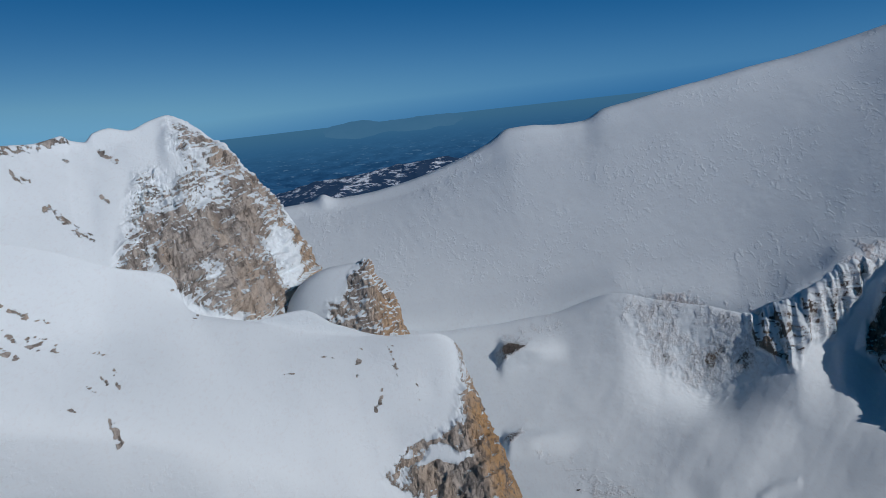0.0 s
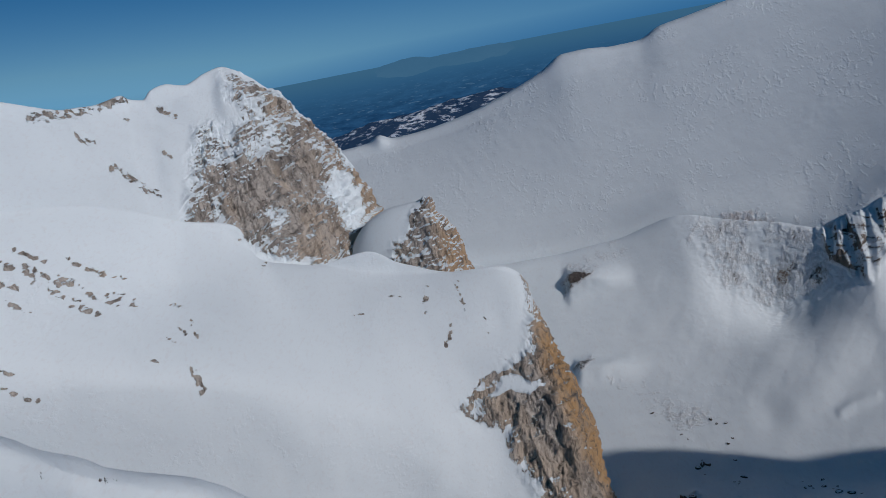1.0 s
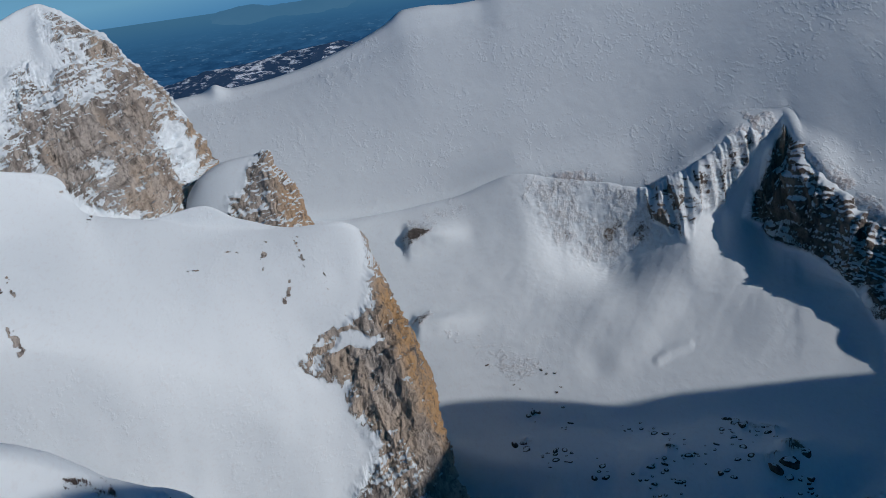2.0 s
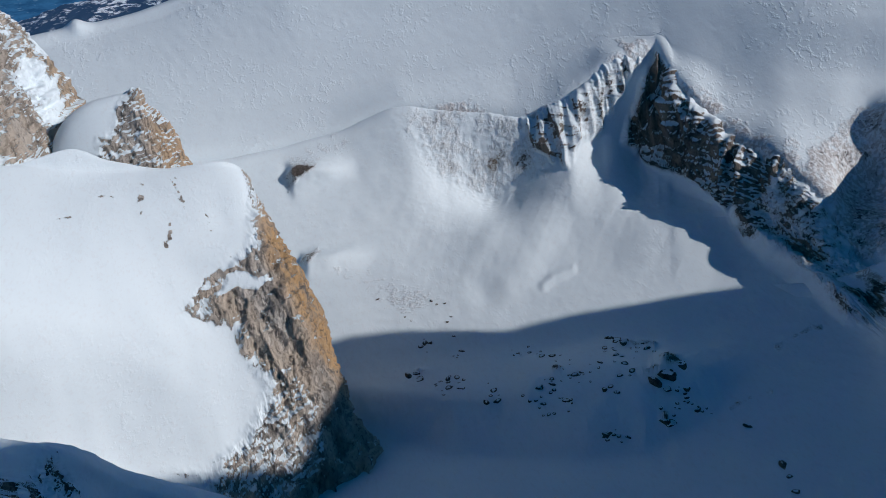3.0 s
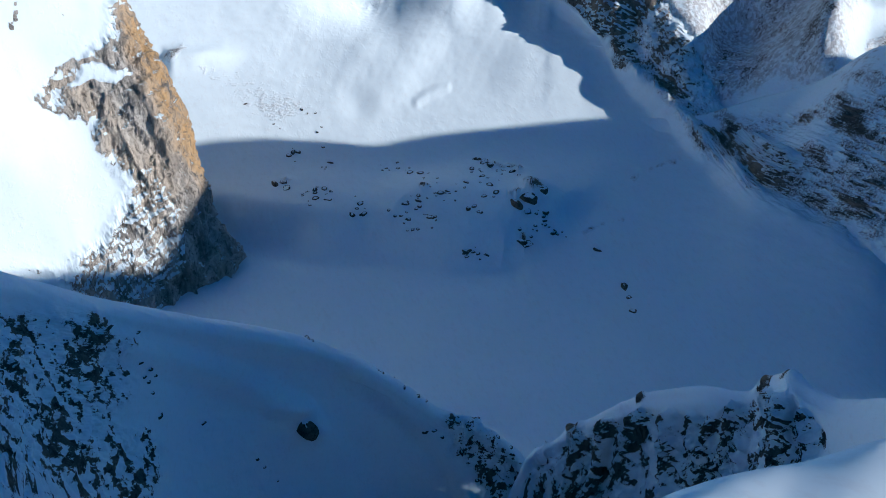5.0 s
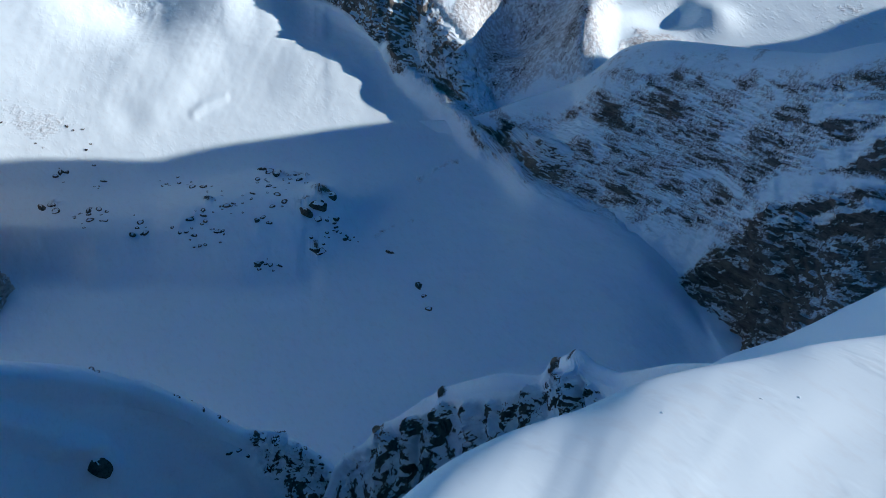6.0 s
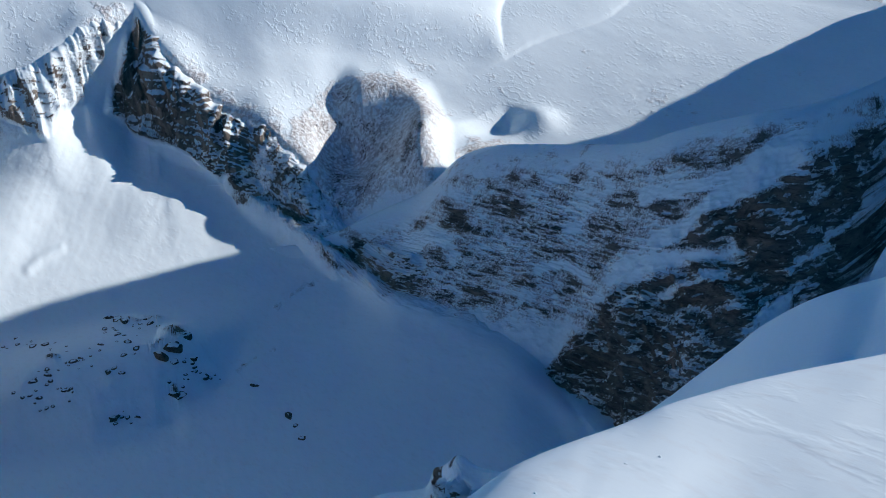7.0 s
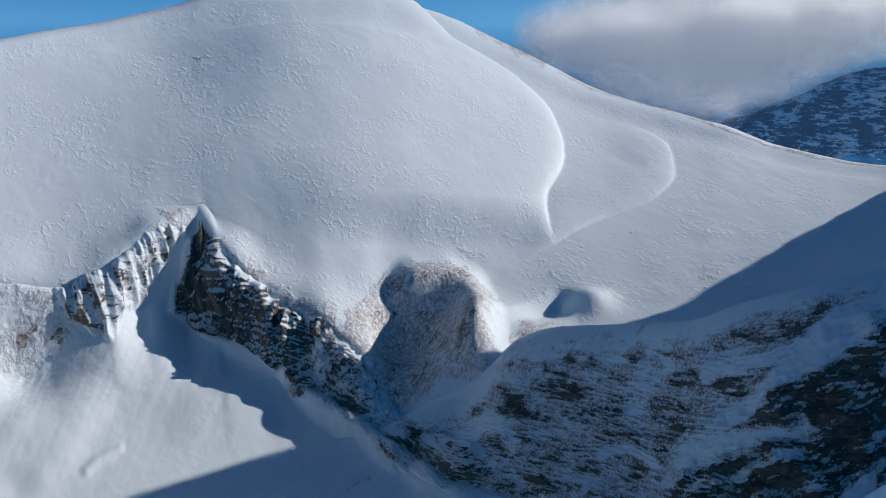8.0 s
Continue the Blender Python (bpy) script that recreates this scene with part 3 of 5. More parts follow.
# ---- rocky peak, spur and bluff ----
def rocky_peak():
    line = [(-40, 3.0), (-33, 1.8)] + [(-29.3, 1.0)] + [(-26.1, -0.1), (-24.3, -0.2), (-22.8, 0.0), (-22.3, -0.3), (-21.5, -0.5), (-20.9, 0.0), (-20.0, 0.2), (-18.8, -0.1), (-17.5, 0.4), (-16.5, 0.6), (-15.4, -0.0), (-13.2, -1.9), (-11.7, -4.1), (-10.2, -6.1), (-8.5, -10.0)] + [(-7.6, -13), (-7.4, -17)]
    b = [q[0] for q in line]
    crest = row(line, list(np.interp(b, [-40, -33, -29, -26, -22, -17, -12, -7.4], [700, 740, 775, 815, 850, 868, 880, 890])))
    back = [(b + 0.5, p - 14, d * 1.2) for b, p, d in crest]
    foot = list(zip(np.interp(b, [-40, -26, -7.4], [-42, -26.6, -7.5]), np.interp(b, [-40, -29, -26, -22, -18, -14, -10, -7.4], [-12, -10, -9, -9.3, -12, -14.5, -15.5, -19]), np.interp(b, [-40, -29, -26, -22, -14, -7.4], [560, 650, 690, 735, 750, 800])))
    mid = [(0.5 * (b0 + b1), 0.5 * (p0 + p1), 0.5 * (d0 + d1)) for (b0, p0, d0), (b1, p1, d1) in zip(crest, foot)]
    cp = np.convolve(np.pad([q[1] for q in crest], 2, mode='edge'), [0.16, 0.22, 0.24, 0.22, 0.16], 'valid')
    brow = [(0.88 * b0 + 0.12 * b1, 0.88 * (q if b0 < -17 else p0) + 0.12 * p1 - (0.25 if b0 < -17 else 0), 0.88 * d0 + 0.12 * d1) for (b0, p0, d0), (b1, p1, d1), q in zip(crest, mid, cp)]
    g = loft([foot, mid, brow, crest, back], 0, 0, np.r_[np.linspace(0, 2, 265), np.linspace(2.025, 3, 40), np.linspace(3.1, 4, 12)], np.r_[np.linspace(0, 1.9, 30), np.linspace(2, 19, 480)])
    p, B, P, h = survey(g)
    W = 0.5 * fbm(p, 30, 3, 21)
    face = zone(B + W, P + W, [(-21.0, -8.4), (-18.9, -2.8), (-17.8, -2.6), (-17.0, -3.8), (-16.1, -2.5), (-16.6, -0.0), (-15.4, -0.1), (-13.2, -1.9), (-11.7, -4.1), (-10.2, -6.1), (-8.9, -8.6), (-8.0, -10.0), (-9.0, -13.5), (-13.1, -13.4), (-16.5, -11.9), (-18.3, -9.7), (-20.0, -9.4)], 0.5)
    g = push(g, face * (5 * fbm(p, (30, 30, 90), 4, 22, True) + 11 * crags(p, B, 220, 1.5, -0.28, 820) + 1.0 * fbm(p, 5, 2, 24)) + 2 * fbm(p, 60, 3, 23))
    ledge = smooth(0.66, 0.34, steep(g)) + 0.35 * trace(B, P, [(-15.0, -0.4), (-13.2, -2.2), (-11.7, -4.4), (-10.2, -6.5), (-8.7, -9.6), (-8.6, -12.0)], 1.6)
    solid = zone(B + W, P + W, [(-20.4, -8.7), (-19.1, -6.0), (-17.3, -5.7), (-15.2, -5.7), (-12.9, -4.9), (-11.4, -6.4), (-10.6, -10.2), (-9.4, -12.1), (-9.4, -13.4), (-14.8, -12.5), (-16.7, -10.4), (-19.0, -9.4)], 0.7)
    left = trace(B + 0.4 * W, P + 0.3 * W, [(-27.9, -0.2), (-25.2, -0.5), (-24.3, -0.4), (-22.6, -0.3)], 0.75) + trace(B + 0.6 * W, P + 0.4 * W, [(-24.2, -4.1), (-23.2, -5.2), (-22.0, -6.4)], 0.5) + trace(B, P + 0.4 * W, [(-25.9, -1.8), (-25.0, -2.4)], 0.5) + trace(B, P + 0.4 * W, [(-20.6, -1.2), (-19.9, -1.8)], 0.5) + trace(B, P + W, [(-21.1, -4.1), (-20.8, -4.4)], 0.35) + trace(B, P, [(-22.8, -1.4), (-22.6, -1.6)], 0.3)
    streaks = fbm(np.stack([B * 15, P * 15, 0 * B], 1), (2.2, 9, 1), 4, 26)
    ice = zone(B + 0.6 * W, P + 0.6 * W, [(-16.3, -9.0), (-15.3, -8.9), (-14.4, -10.0), (-15.6, -10.5)], 0.3) + zone(B + 0.6 * W, P + 0.6 * W, [(-12.0, -8.5), (-10.8, -7.1), (-9.8, -8.9), (-9.7, -11.1), (-11.0, -11.7), (-11.5, -9.7)], 0.4) + zone(B + W, P + W, [(-19.1, -7.4), (-18.6, -7.5), (-18.8, -9.6), (-19.5, -9.5)], 0.3)
    rock = 0.08 + face * (1 - 0.5 * np.clip(ice, 0, 1)) * (0.07 + 0.4 * ledge + 0.36 * solid + 0.12 * streaks + 0.26 * fbm(p, (26, 26, 16), 4, 28)) + 0.66 * np.clip(left, 0, 1) * np.clip(0.7 + 0.9 * fbm(p, 6, 3, 27), 0, 1.4)
    return form("rocky_peak", g, rock, CLIFF, "craggy limestone peak with a snow-streaked cliff face", "mountain", split=0.36, tint=0.35 * smooth(-14, -9, B))


def rock_spur():
    crest = row([(-11.6, -14.2), (-10.4, -11.9), (-9.2, -10.9), (-7.6, -10.4), (-5.2, -10.3), (-4.7, -11.4), (-3.9, -12.6), (-3.2, -15.4)] + [(-2.9, -18)], [806, 803, 800, 798, 796, 796, 797, 798, 800])
    back = [(b - 0.3, p - 6, d * 1.08) for b, p, d in crest]
    toe = [734, 731, 728, 725, 722, 722, 722, 722, 722]
    foot = [(b - 0.2, -19, q) for (b, p, d), q in zip(crest, toe)]
    mid = [(b - 0.1, 0.5 * (p - 19), 0.5 * (d + q)) for (b, p, d), q in zip(crest, toe)]
    g = loft([foot, mid, crest, back], 220, 180)
    p, B, P, h = survey(g)
    face = smooth(-6.5, -5.4, B - (P + 10.3) * 0.75 + 0.6 * fbm(p, 20, 4, 31))
    g = push(g, face * (3 * fbm(p, (18, 18, 60), 4, 32, True) + 7 * crags(p, B, 330, 0.9, -0.1, 790) + 0.8 * fbm(p, 4, 2, 34)))
    rock = 0.1 + face * (0.24 + 0.42 * smooth(0.72, 0.4, steep(g)) + 0.2 * fbm(p, 12, 3, 35))
    return form("rock_spur", g, rock, CLIFF, "tan limestone spur with a snowy top", "rock", split=0.36, tint=0.7 * smooth(-6.0, -4.2, B))


def bluff():
    crest = row([(-46, -6), (-36, -5.0), (-28, -5.6)] + [(-20.8, -8.4), (-17.9, -9.5), (-16.9, -12.0), (-13.5, -13.1), (-10.1, -12.9), (-7.6, -14.2), (-4.3, -15.4), (-1.6, -15.5), (-0.1, -16.1)] + [(0.4, -17), (0.5, -22)],
                [560, 620, 670, 725, 735, 735, 735, 735, 735, 735, 737, 745, 765, 800])
    back = [(b - (0.6 if b > -3 else 0), p - 8, d * 1.1) for b, p, d in crest]
    lip = row([(-45, -11), (-36, -10), (-29, -11), (-22, -12), (-18.2, -13), (-16, -14.3), (-13, -15.5), (-10, -16.4), (-7.2, -17.2), (-4, -18), (-1.7, -18.5), (0.0, -18.6), (0.85, -19.5), (1.2, -26)],
              [540, 590, 640, 690, 695, 695, 693, 693, 693, 693, 696, 706, 730, 780])
    cp = np.array([q[1] for q in crest])
    cp = np.convolve(np.pad(cp, 2, mode='edge'), [0.16, 0.22, 0.24, 0.22, 0.16], 'valid')
    brow = [(0.88 * b0 + 0.12 * b1, 0.88 * (q if b0 < -2 else p0) + 0.12 * p1 - (0.3 if b0 < -2 else 0), 0.88 * d0 + 0.12 * d1) for (b0, p0, d0), (b1, p1, d1), q in zip(crest, lip, cp)]
    mid = row([(-44, -16), (-36, -16), (-30, -17), (-23, -19), (-18, -21), (-14.5, -22.5), (-11.5, -24), (-8.5, -25), (-6, -26), (-3.5, -26.5), (-0.8, -26), (1.6, -25.7), (2.95, -26.5), (3.1, -32)],
              [540, 560, 580, 598, 605, 610, 615, 620, 625, 630, 635, 642, 665, 720])
    low = row([(-44, -24), (-36, -25), (-30, -27), (-23, -29), (-18, -30), (-14.5, -31), (-11.5, -32), (-8.5, -32.5), (-6, -33), (-3.5, -33.4), (-0.8, -33.4), (1.8, -33), (3.8, -32.8), (3.9, -36)],
              [440, 470, 490, 525, 545, 560, 570, 578, 583, 590, 598, 606, 630, 680])
    foot = row([(-44, -34), (-36, -36), (-30, -38), (-23, -39), (-18, -39), (-14.5, -39), (-11.5, -39), (-8.5, -39.5), (-6, -40), (-3.5, -40), (-0.6, -40), (2.6, -38.6), (5.5, -36.3), (5.6, -39)],
               [350, 380, 410, 460, 495, 515, 525, 532, 540, 550, 562, 580, 610, 650])
    swing = lambda line, k: [(b, p, d * (1 + 0.2 * k * min(max((-15 - b) / 19, 0), 1.3) ** 2)) for b, p, d in line]
    turn = lambda line: [(b, p, d * (1 + 0.1 * min(max((-1 - b) / 22, 0), 1.3) ** 1.5)) for b, p, d in line]
    foot, low = turn(foot), turn(low)
    foot, low, mid, lip = swing(foot, 0.9), swing(low, 0.6), swing(mid, 0.2), swing(lip, 0.05)
    g = loft([foot, low, mid, lip, brow, crest, back], 0, 0, np.r_[np.linspace(0, 5, 360), np.linspace(5.1, 6, 10)], np.r_[np.linspace(0, 0.95, 20), np.linspace(1, 6, 190), np.linspace(6.02, 13, 380)])
    p, B, P, h = survey(g)
    W, W2 = 0.55 * fbm(p, 26, 4, 41, False, 0.62), 0.55 * fbm(p, 26, 4, 42, False, 0.62)
    face = zone(B + W, P + W2, [(-0.0, -16.5), (0.1, -17.8), (-0.8, -20.2), (-1.8, -21.3), (-4.2, -22.9), (-6.6, -24.0), (-5.0, -25.7), (-3.1, -26.6), (-3.1, -28.2), (-1.9, -30.4), (-4.6, -32.9), (-7.4, -34.1), (-10.2, -33.7), (-6.6, -36.9), (-0.7, -39.8), (8.0, -37.4), (6.8, -32.3), (6.0, -26.1), (3.7, -21.2), (1.9, -17.2)], 0.35)
    patch = zone(B + W, P + W2, [(-3.3, -23.8), (-2.0, -22.8), (0.4, -23.6), (-0.6, -24.1)], 0.25)
    face = face * (1 - patch)
    deep = depth_in(B + W, P + W2, [(-0.0, -16.5), (0.1, -17.8), (-0.8, -20.2), (-1.8, -21.3), (-4.2, -22.9), (-6.6, -24.0), (-5.0, -25.7), (-3.1, -26.6), (-3.1, -28.2), (-1.9, -30.4), (-4.6, -32.9), (-7.4, -34.1), (-10.2, -33.7), (-6.6, -36.9), (-0.7, -39.8), (8.0, -37.4), (6.8, -32.3), (6.0, -26.1), (3.7, -21.2), (1.9, -17.2)])
    g = push(g, face * smooth(0.0, 1.4, deep) * (5 * fbm(p, (22, 22, 90), 4, 43, True) + 9 * crags(p, B, 430, 1.2, -0.22, 640) + 0.8 * fbm(p, 4, 2, 44)) + (1 - face) * 2 * fbm(p, 70, 3, 45))
    chip, chip2 = fbm(p, 8, 4, 49), fbm(p, 5, 4, 50)
    bits = np.zeros(len(B))
    for line, wide in (([(-31.1, -7.4), (-29.5, -8.6)], 0.35), ([(-30.4, -9.7), (-28.3, -11.6)], 0.35), ([(-29.1, -9.7), (-27.8, -10.8)], 0.35), ([(-32.5, -10.1), (-31.2, -11.2)], 0.35), ([(-26.3, -11.6), (-25.3, -12.3)], 0.3), ([(-31.9, -8.0), (-31.1, -8.6), (-30.4, -9.4)], 0.5), ([(-32.2, -9.2), (-31.4, -9.7)], 0.4), ([(-30.8, -8.5), (-29.0, -10.3)], 0.35), ([(-29.7, -10.6), (-28.9, -11.2)], 0.45), ([(-28.3, -8.9), (-27.8, -9.5)], 0.35), ([(-27.2, -9.8), (-26.0, -10.6)], 0.4), ([(-27.9, -11.2), (-26.0, -12.4)], 0.45),
                       ([(-28.8, -11.8), (-27.5, -12.7)], 0.45), ([(-26.9, -11.3), (-26.6, -11.5)], 0.2), ([(-25.7, -10.6), (-25.2, -11.0)], 0.2), ([(-25.5, -12.6), (-24.8, -13.0)], 0.25), ([(-23.2, -13.2), (-22.5, -13.6)], 0.15), ([(-23.1, -14.4), (-22.7, -15.4)], 0.25), ([(-22.2, -14.5), (-22.1, -14.8)], 0.2), ([(-22.2, -15.3), (-21.9, -15.8)], 0.25),
                       ([(-25.0, -14.1), (-24.5, -14.6)], 0.15), ([(-24.1, -15.0), (-23.3, -15.9)], 0.15), ([(-22.9, -17.6), (-22.6, -19.2)], 0.5), ([(-25.8, -16.0), (-25.0, -16.6)], 0.3), ([(-34.0, -15.2), (-32.3, -16.5)], 0.3), ([(-33.7, -14.1), (-32.9, -14.7)], 0.2),
                       ([(-11.9, -16.8), (-10.8, -16.9)], 0.25), ([(-9.0, -16.0), (-8.1, -16.4)], 0.25), ([(-6.4, -16.1), (-6.9, -17.5)], 0.4), ([(-4.4, -16.1), (-4.2, -18.0)], 0.4), ([(-5.2, -18.8), (-5.8, -20.1)], 0.4), ([(-2.9, -18.7), (-2.9, -19.8)], 0.25), ([(-17.1, -12.4), (-16.1, -11.7)], 0.3), ([(-18.0, -10.3), (-17.3, -10.3)], 0.25)):
        bits = np.maximum(bits, trace(B + 0.3 * W + 0.25 * chip, P + 0.2 * W2 + 0.12 * chip2, line, wide))
    broken = zone(B + W, P + W2, [(-3.9, -28.6), (-0.3, -29.4), (2.0, -32.0), (1.1, -36.2), (-2.2, -37.3), (-9.5, -35.3), (-7.3, -32.6)], 0.6)
    stain = zone(B + W, P + W2, [(1.0, -17.0), (2.0, -17.0), (4.5, -22.5), (6.5, -26.5), (6.6, -33.5), (3.8, -32.6), (2.6, -29.5), (1.2, -25.2), (0.4, -21.0)], 0.9)
    rock = 0.08 + face * (0.12 + 0.38 * smooth(0.2, 1.8, deep) - 0.26 * broken + 0.36 * smooth(0.7, 0.36, steep(g)) + 0.2 * fbm(p, (9, 9, 20), 4, 46)) + 0.6 * bits * (1 + 0.35 * smooth(-18, -24, B)) * np.clip(0.55 + 1.5 * fbm(p, 4, 3, 47), 0, 1.3) + 0.05 * fbm(p, 30, 3, 48)
    return form("cliff_bluff", g, rock, CLIFF, "snow slope ending in a tan limestone cliff", "cliff", split=0.36, tint=stain)


# ---- ridges below the eye ----
def shaded_ridge():
    crest = row([(-50, -8)] + [(-34.8, -17.7), (-29.3, -21.9), (-23.5, -24.8)] + [(-18.6, -28.6), (-15.2, -30.2), (-12.6, -32.6), (-5.6, -36.6)] + [(0.3, -39.0), (9.7, -41.7), (15.1, -43.9), (22.7, -47.2), (25.4, -47.7), (29.9, -49.5), (32.7, -52.3)] + [(36, -59)],
                [110, 140, 155, 170, 190, 200, 208, 225, 235, 240, 240, 238, 236, 232, 225, 215])
    back = [(b, p - 7, d * 1.12) for b, p, d in crest]
    edge = [(b, p - (1.05 if b < 14 else 0.7), d * (0.945 if b < 14 else 0.965)) for b, p, d in crest]
    under = [(b, p - (2.2 if b < 14 else 1.4), d * (0.939 if b < 14 else 0.96)) for b, p, d in crest]
    mid = [(b, p - 9, d * 0.85) for b, p, d in crest]
    foot = [(b, p - 22, d * 0.62) for b, p, d in crest]
    g = loft([foot, mid, under, edge, crest, back], 0, 0, np.r_[np.linspace(0, 0.6, 12), np.linspace(0.62, 2, 170), np.linspace(2.03, 4, 44), np.linspace(4.1, 5, 8)], np.r_[np.linspace(0, 3.9, 40), np.linspace(4, 14.2, 600), np.linspace(14.3, 15, 8)])
    p, B, P, h = survey(g)
    W = 0.6 * fbm(p, 14, 4, 51)
    face = np.maximum(zone(B + 3 * W, P + W, [(-21.9, -28.8), (-17.3, -30.7), (-16.0, -33.8), (-8.7, -36.4), (-2.9, -39.3), (-5.4, -40.9), (-4.2, -42.4), (-6.6, -44.3), (-3.4, -46.6), (-5.6, -49.5), (-3.8, -52.5), (-11.6, -57.1), (-33.0, -44.0)], 0.9) * 0.85, zone(B + W, P + W, [(22.1, -47.3), (25.9, -47.3), (34.5, -52.8), (28.1, -53.8), (24.9, -50.7), (22.7, -49.3)], 0.5))
    g = push(g, face * (1.4 * fbm(p, (7, 7, 12), 4, 52, True) + 2.0 * crags(p, B, 520, 0.2, 0.0, 200)) + 0.9 * fbm(p, (40, 18, 18), 4, 53) + 3.0 * trace(B + 0.5 * W, P, [(-8.8, -37.3), (-4.3, -40.3), (3.2, -43.8), (8.7, -46.6), (10.0, -47.7)], 1.6) + 2.0 * trace(B, P + 0.4 * W, [(5.9, -46.0), (8.3, -46.4), (9.8, -46.3)], 0.8) + 2.4 * trace(B + 0.5 * W, P, [(13.6, -44.2), (19.4, -47.4), (22.7, -49.7), (25.0, -52.5)], 1.6) - 1.0 * trace(B + 0.5 * W, P, [(11.3, -46.1), (14.0, -48.8), (15.8, -52.1)], 2.0))
    rock = 0.1 + face * (0.14 + 0.3 * smooth(0.7, 0.4, steep(g)) + 0.4 * fbm(p, 16, 3, 55) + 0.75 * fbm(p, (3.0, 3.0, 5), 5, 54, False, 0.6))
    rock += 0.5 * np.maximum(trace(B + W, P + 0.5 * W, [(-33.3, -20.0), (-33.8, -20.8)], 0.9), trace(B + W, P + 0.5 * W, [(-30.2, -22.2), (-29.0, -22.7)], 0.6)) * (0.7 + fbm(p, 3, 3, 57))
    rock += 0.5 * trace(B + W, P + 0.5 * W, [(-22.6, -26.6), (-21.6, -27.6), (-20.0, -28.6)], 0.9) * (0.7 + fbm(p, 3, 3, 56))
    RIDGE.append(survey(g))
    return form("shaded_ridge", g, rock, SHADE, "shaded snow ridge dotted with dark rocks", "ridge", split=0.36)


def pinnacle_ridge():
    line = [(27.5, -55)] + [(30.8, -49.5), (33.1, -48.3), (34.6, -47.3), (37.0, -46.1), (39.6, -44.7), (40.3, -44.3), (45.1, -42.9), (48.8, -42.3), (49.5, -41.4), (51.5, -40.4), (53.3, -40.8), (55.1, -40.9), (60.5, -38.9), (64.3, -37.9)] + [(70, -36)]
    crest = row(line, list(np.interp([q[0] for q in line], [27.5, 40, 50, 58, 70], [205, 199, 188, 170, 130])))
    back = [(b, p - 8, d * 1.12) for b, p, d in crest]
    edge = [(b, p - 1.0, d * 0.965) for b, p, d in crest]
    mid = [(b, p - 8, d * 0.87) for b, p, d in crest]
    foot = [(b, p - 20, d * 0.66) for b, p, d in crest]
    g = loft([foot, mid, edge, crest, back], 0, 0, np.r_[np.linspace(0, 0.8, 30), np.linspace(0.81, 3, 200), np.linspace(3.1, 4, 8)], np.r_[np.linspace(0, 0.9, 20), np.linspace(0.92, 12.5, 480), np.linspace(12.6, 15, 40)])
    p, B, P, h = survey(g)
    below = np.interp(B, [c[0] for c in crest], [c[1] for c in crest]) - P
    W = fbm(p, 9, 3, 61)
    top = np.interp(B, [30, 36, 40, 45, 49.5, 52, 55, 58], [0.2, 0.5, 0.7, 1.5, 0.6, 1.0, 1.6, 4])
    face = smooth(0.0, 0.7, below - top + 0.5 * W) * smooth(58.5, 54.5, B + 0.35 * below + W)
    # ribs of bare rock run down between snow gullies
    ribs = np.zeros(len(B))
    for at, lean, wide, high in ((35.4, -0.25, 0.7, 0.7), (37.6, -0.12, 0.8, 0.9), (39.6, 0.04, 0.9, 1.0), (42.0, 0.25, 0.8, 0.8), (43.9, 0.3, 0.7, 0.6), (46.0, 0.0, 0.7, 0.6), (47.8, 0.12, 1.0, 1.0), (50.4, 0.35, 0.9, 1.0), (52.4, 0.45, 0.8, 0.8), (54.2, 0.5, 0.6, 0.5)):
        x = (B - at - lean * below + 0.5 * W) / wide
        ribs = np.maximum(ribs, high * np.clip(1 - np.abs(x - 0.25), 0, 1) ** 0.7)
    blocky_rock = crags(p, B, 620, 0.3, 0.1, 190)
    spires = np.zeros(len(B))
    for at, wide, high in ((31.6, 0.4, 1.6), (32.4, 0.3, 2.2), (34.5, 0.35, 3.2), (35.2, 0.3, 1.8), (38.6, 0.3, 1.5), (40.2, 0.35, 2.6), (49.6, 0.35, 1.8), (51.4, 0.7, 2.0)):
        spires = np.maximum(spires, high * np.exp(-((B - at + 0.2 * W) / wide) ** 2 - (below / 0.9) ** 2))
    g = push(g, spires * (0.35 + 0.8 * blocky_rock))
    g = push(g, face * (5.5 * ribs - 2 + 3.4 * blocky_rock * (0.4 + ribs) + 0.5 * fbm(p, (3, 3, 9), 3, 65, True)) + 0.5 * fbm(p, 15, 3, 63))
    st = steep(g)
    rock = 0.06 + face * (0.06 + 0.22 * ribs + 0.36 * smooth(0.7, 0.36, st) + 0.6 * fbm(p, (3.4, 3.4, 8), 5, 64, False, 0.6))
    knob = zone(B, P, [(49.3, -42.2), (49.6, -41.2), (51.4, -40.2), (50.6, -41.6)], 0.25) + trace(B, P, [(34.2, -47.3), (34.9, -47.2)], 0.5) + trace(B, P, [(39.8, -44.9), (40.5, -44.5)], 0.5) + trace(B, P, [(31.4, -48.8), (32.6, -48.2)], 0.5)
    rock += 0.5 * np.clip(knob, 0, 1) * (0.6 + blocky_rock) + 0.15 * spires
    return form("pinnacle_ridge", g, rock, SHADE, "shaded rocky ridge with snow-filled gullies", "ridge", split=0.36)


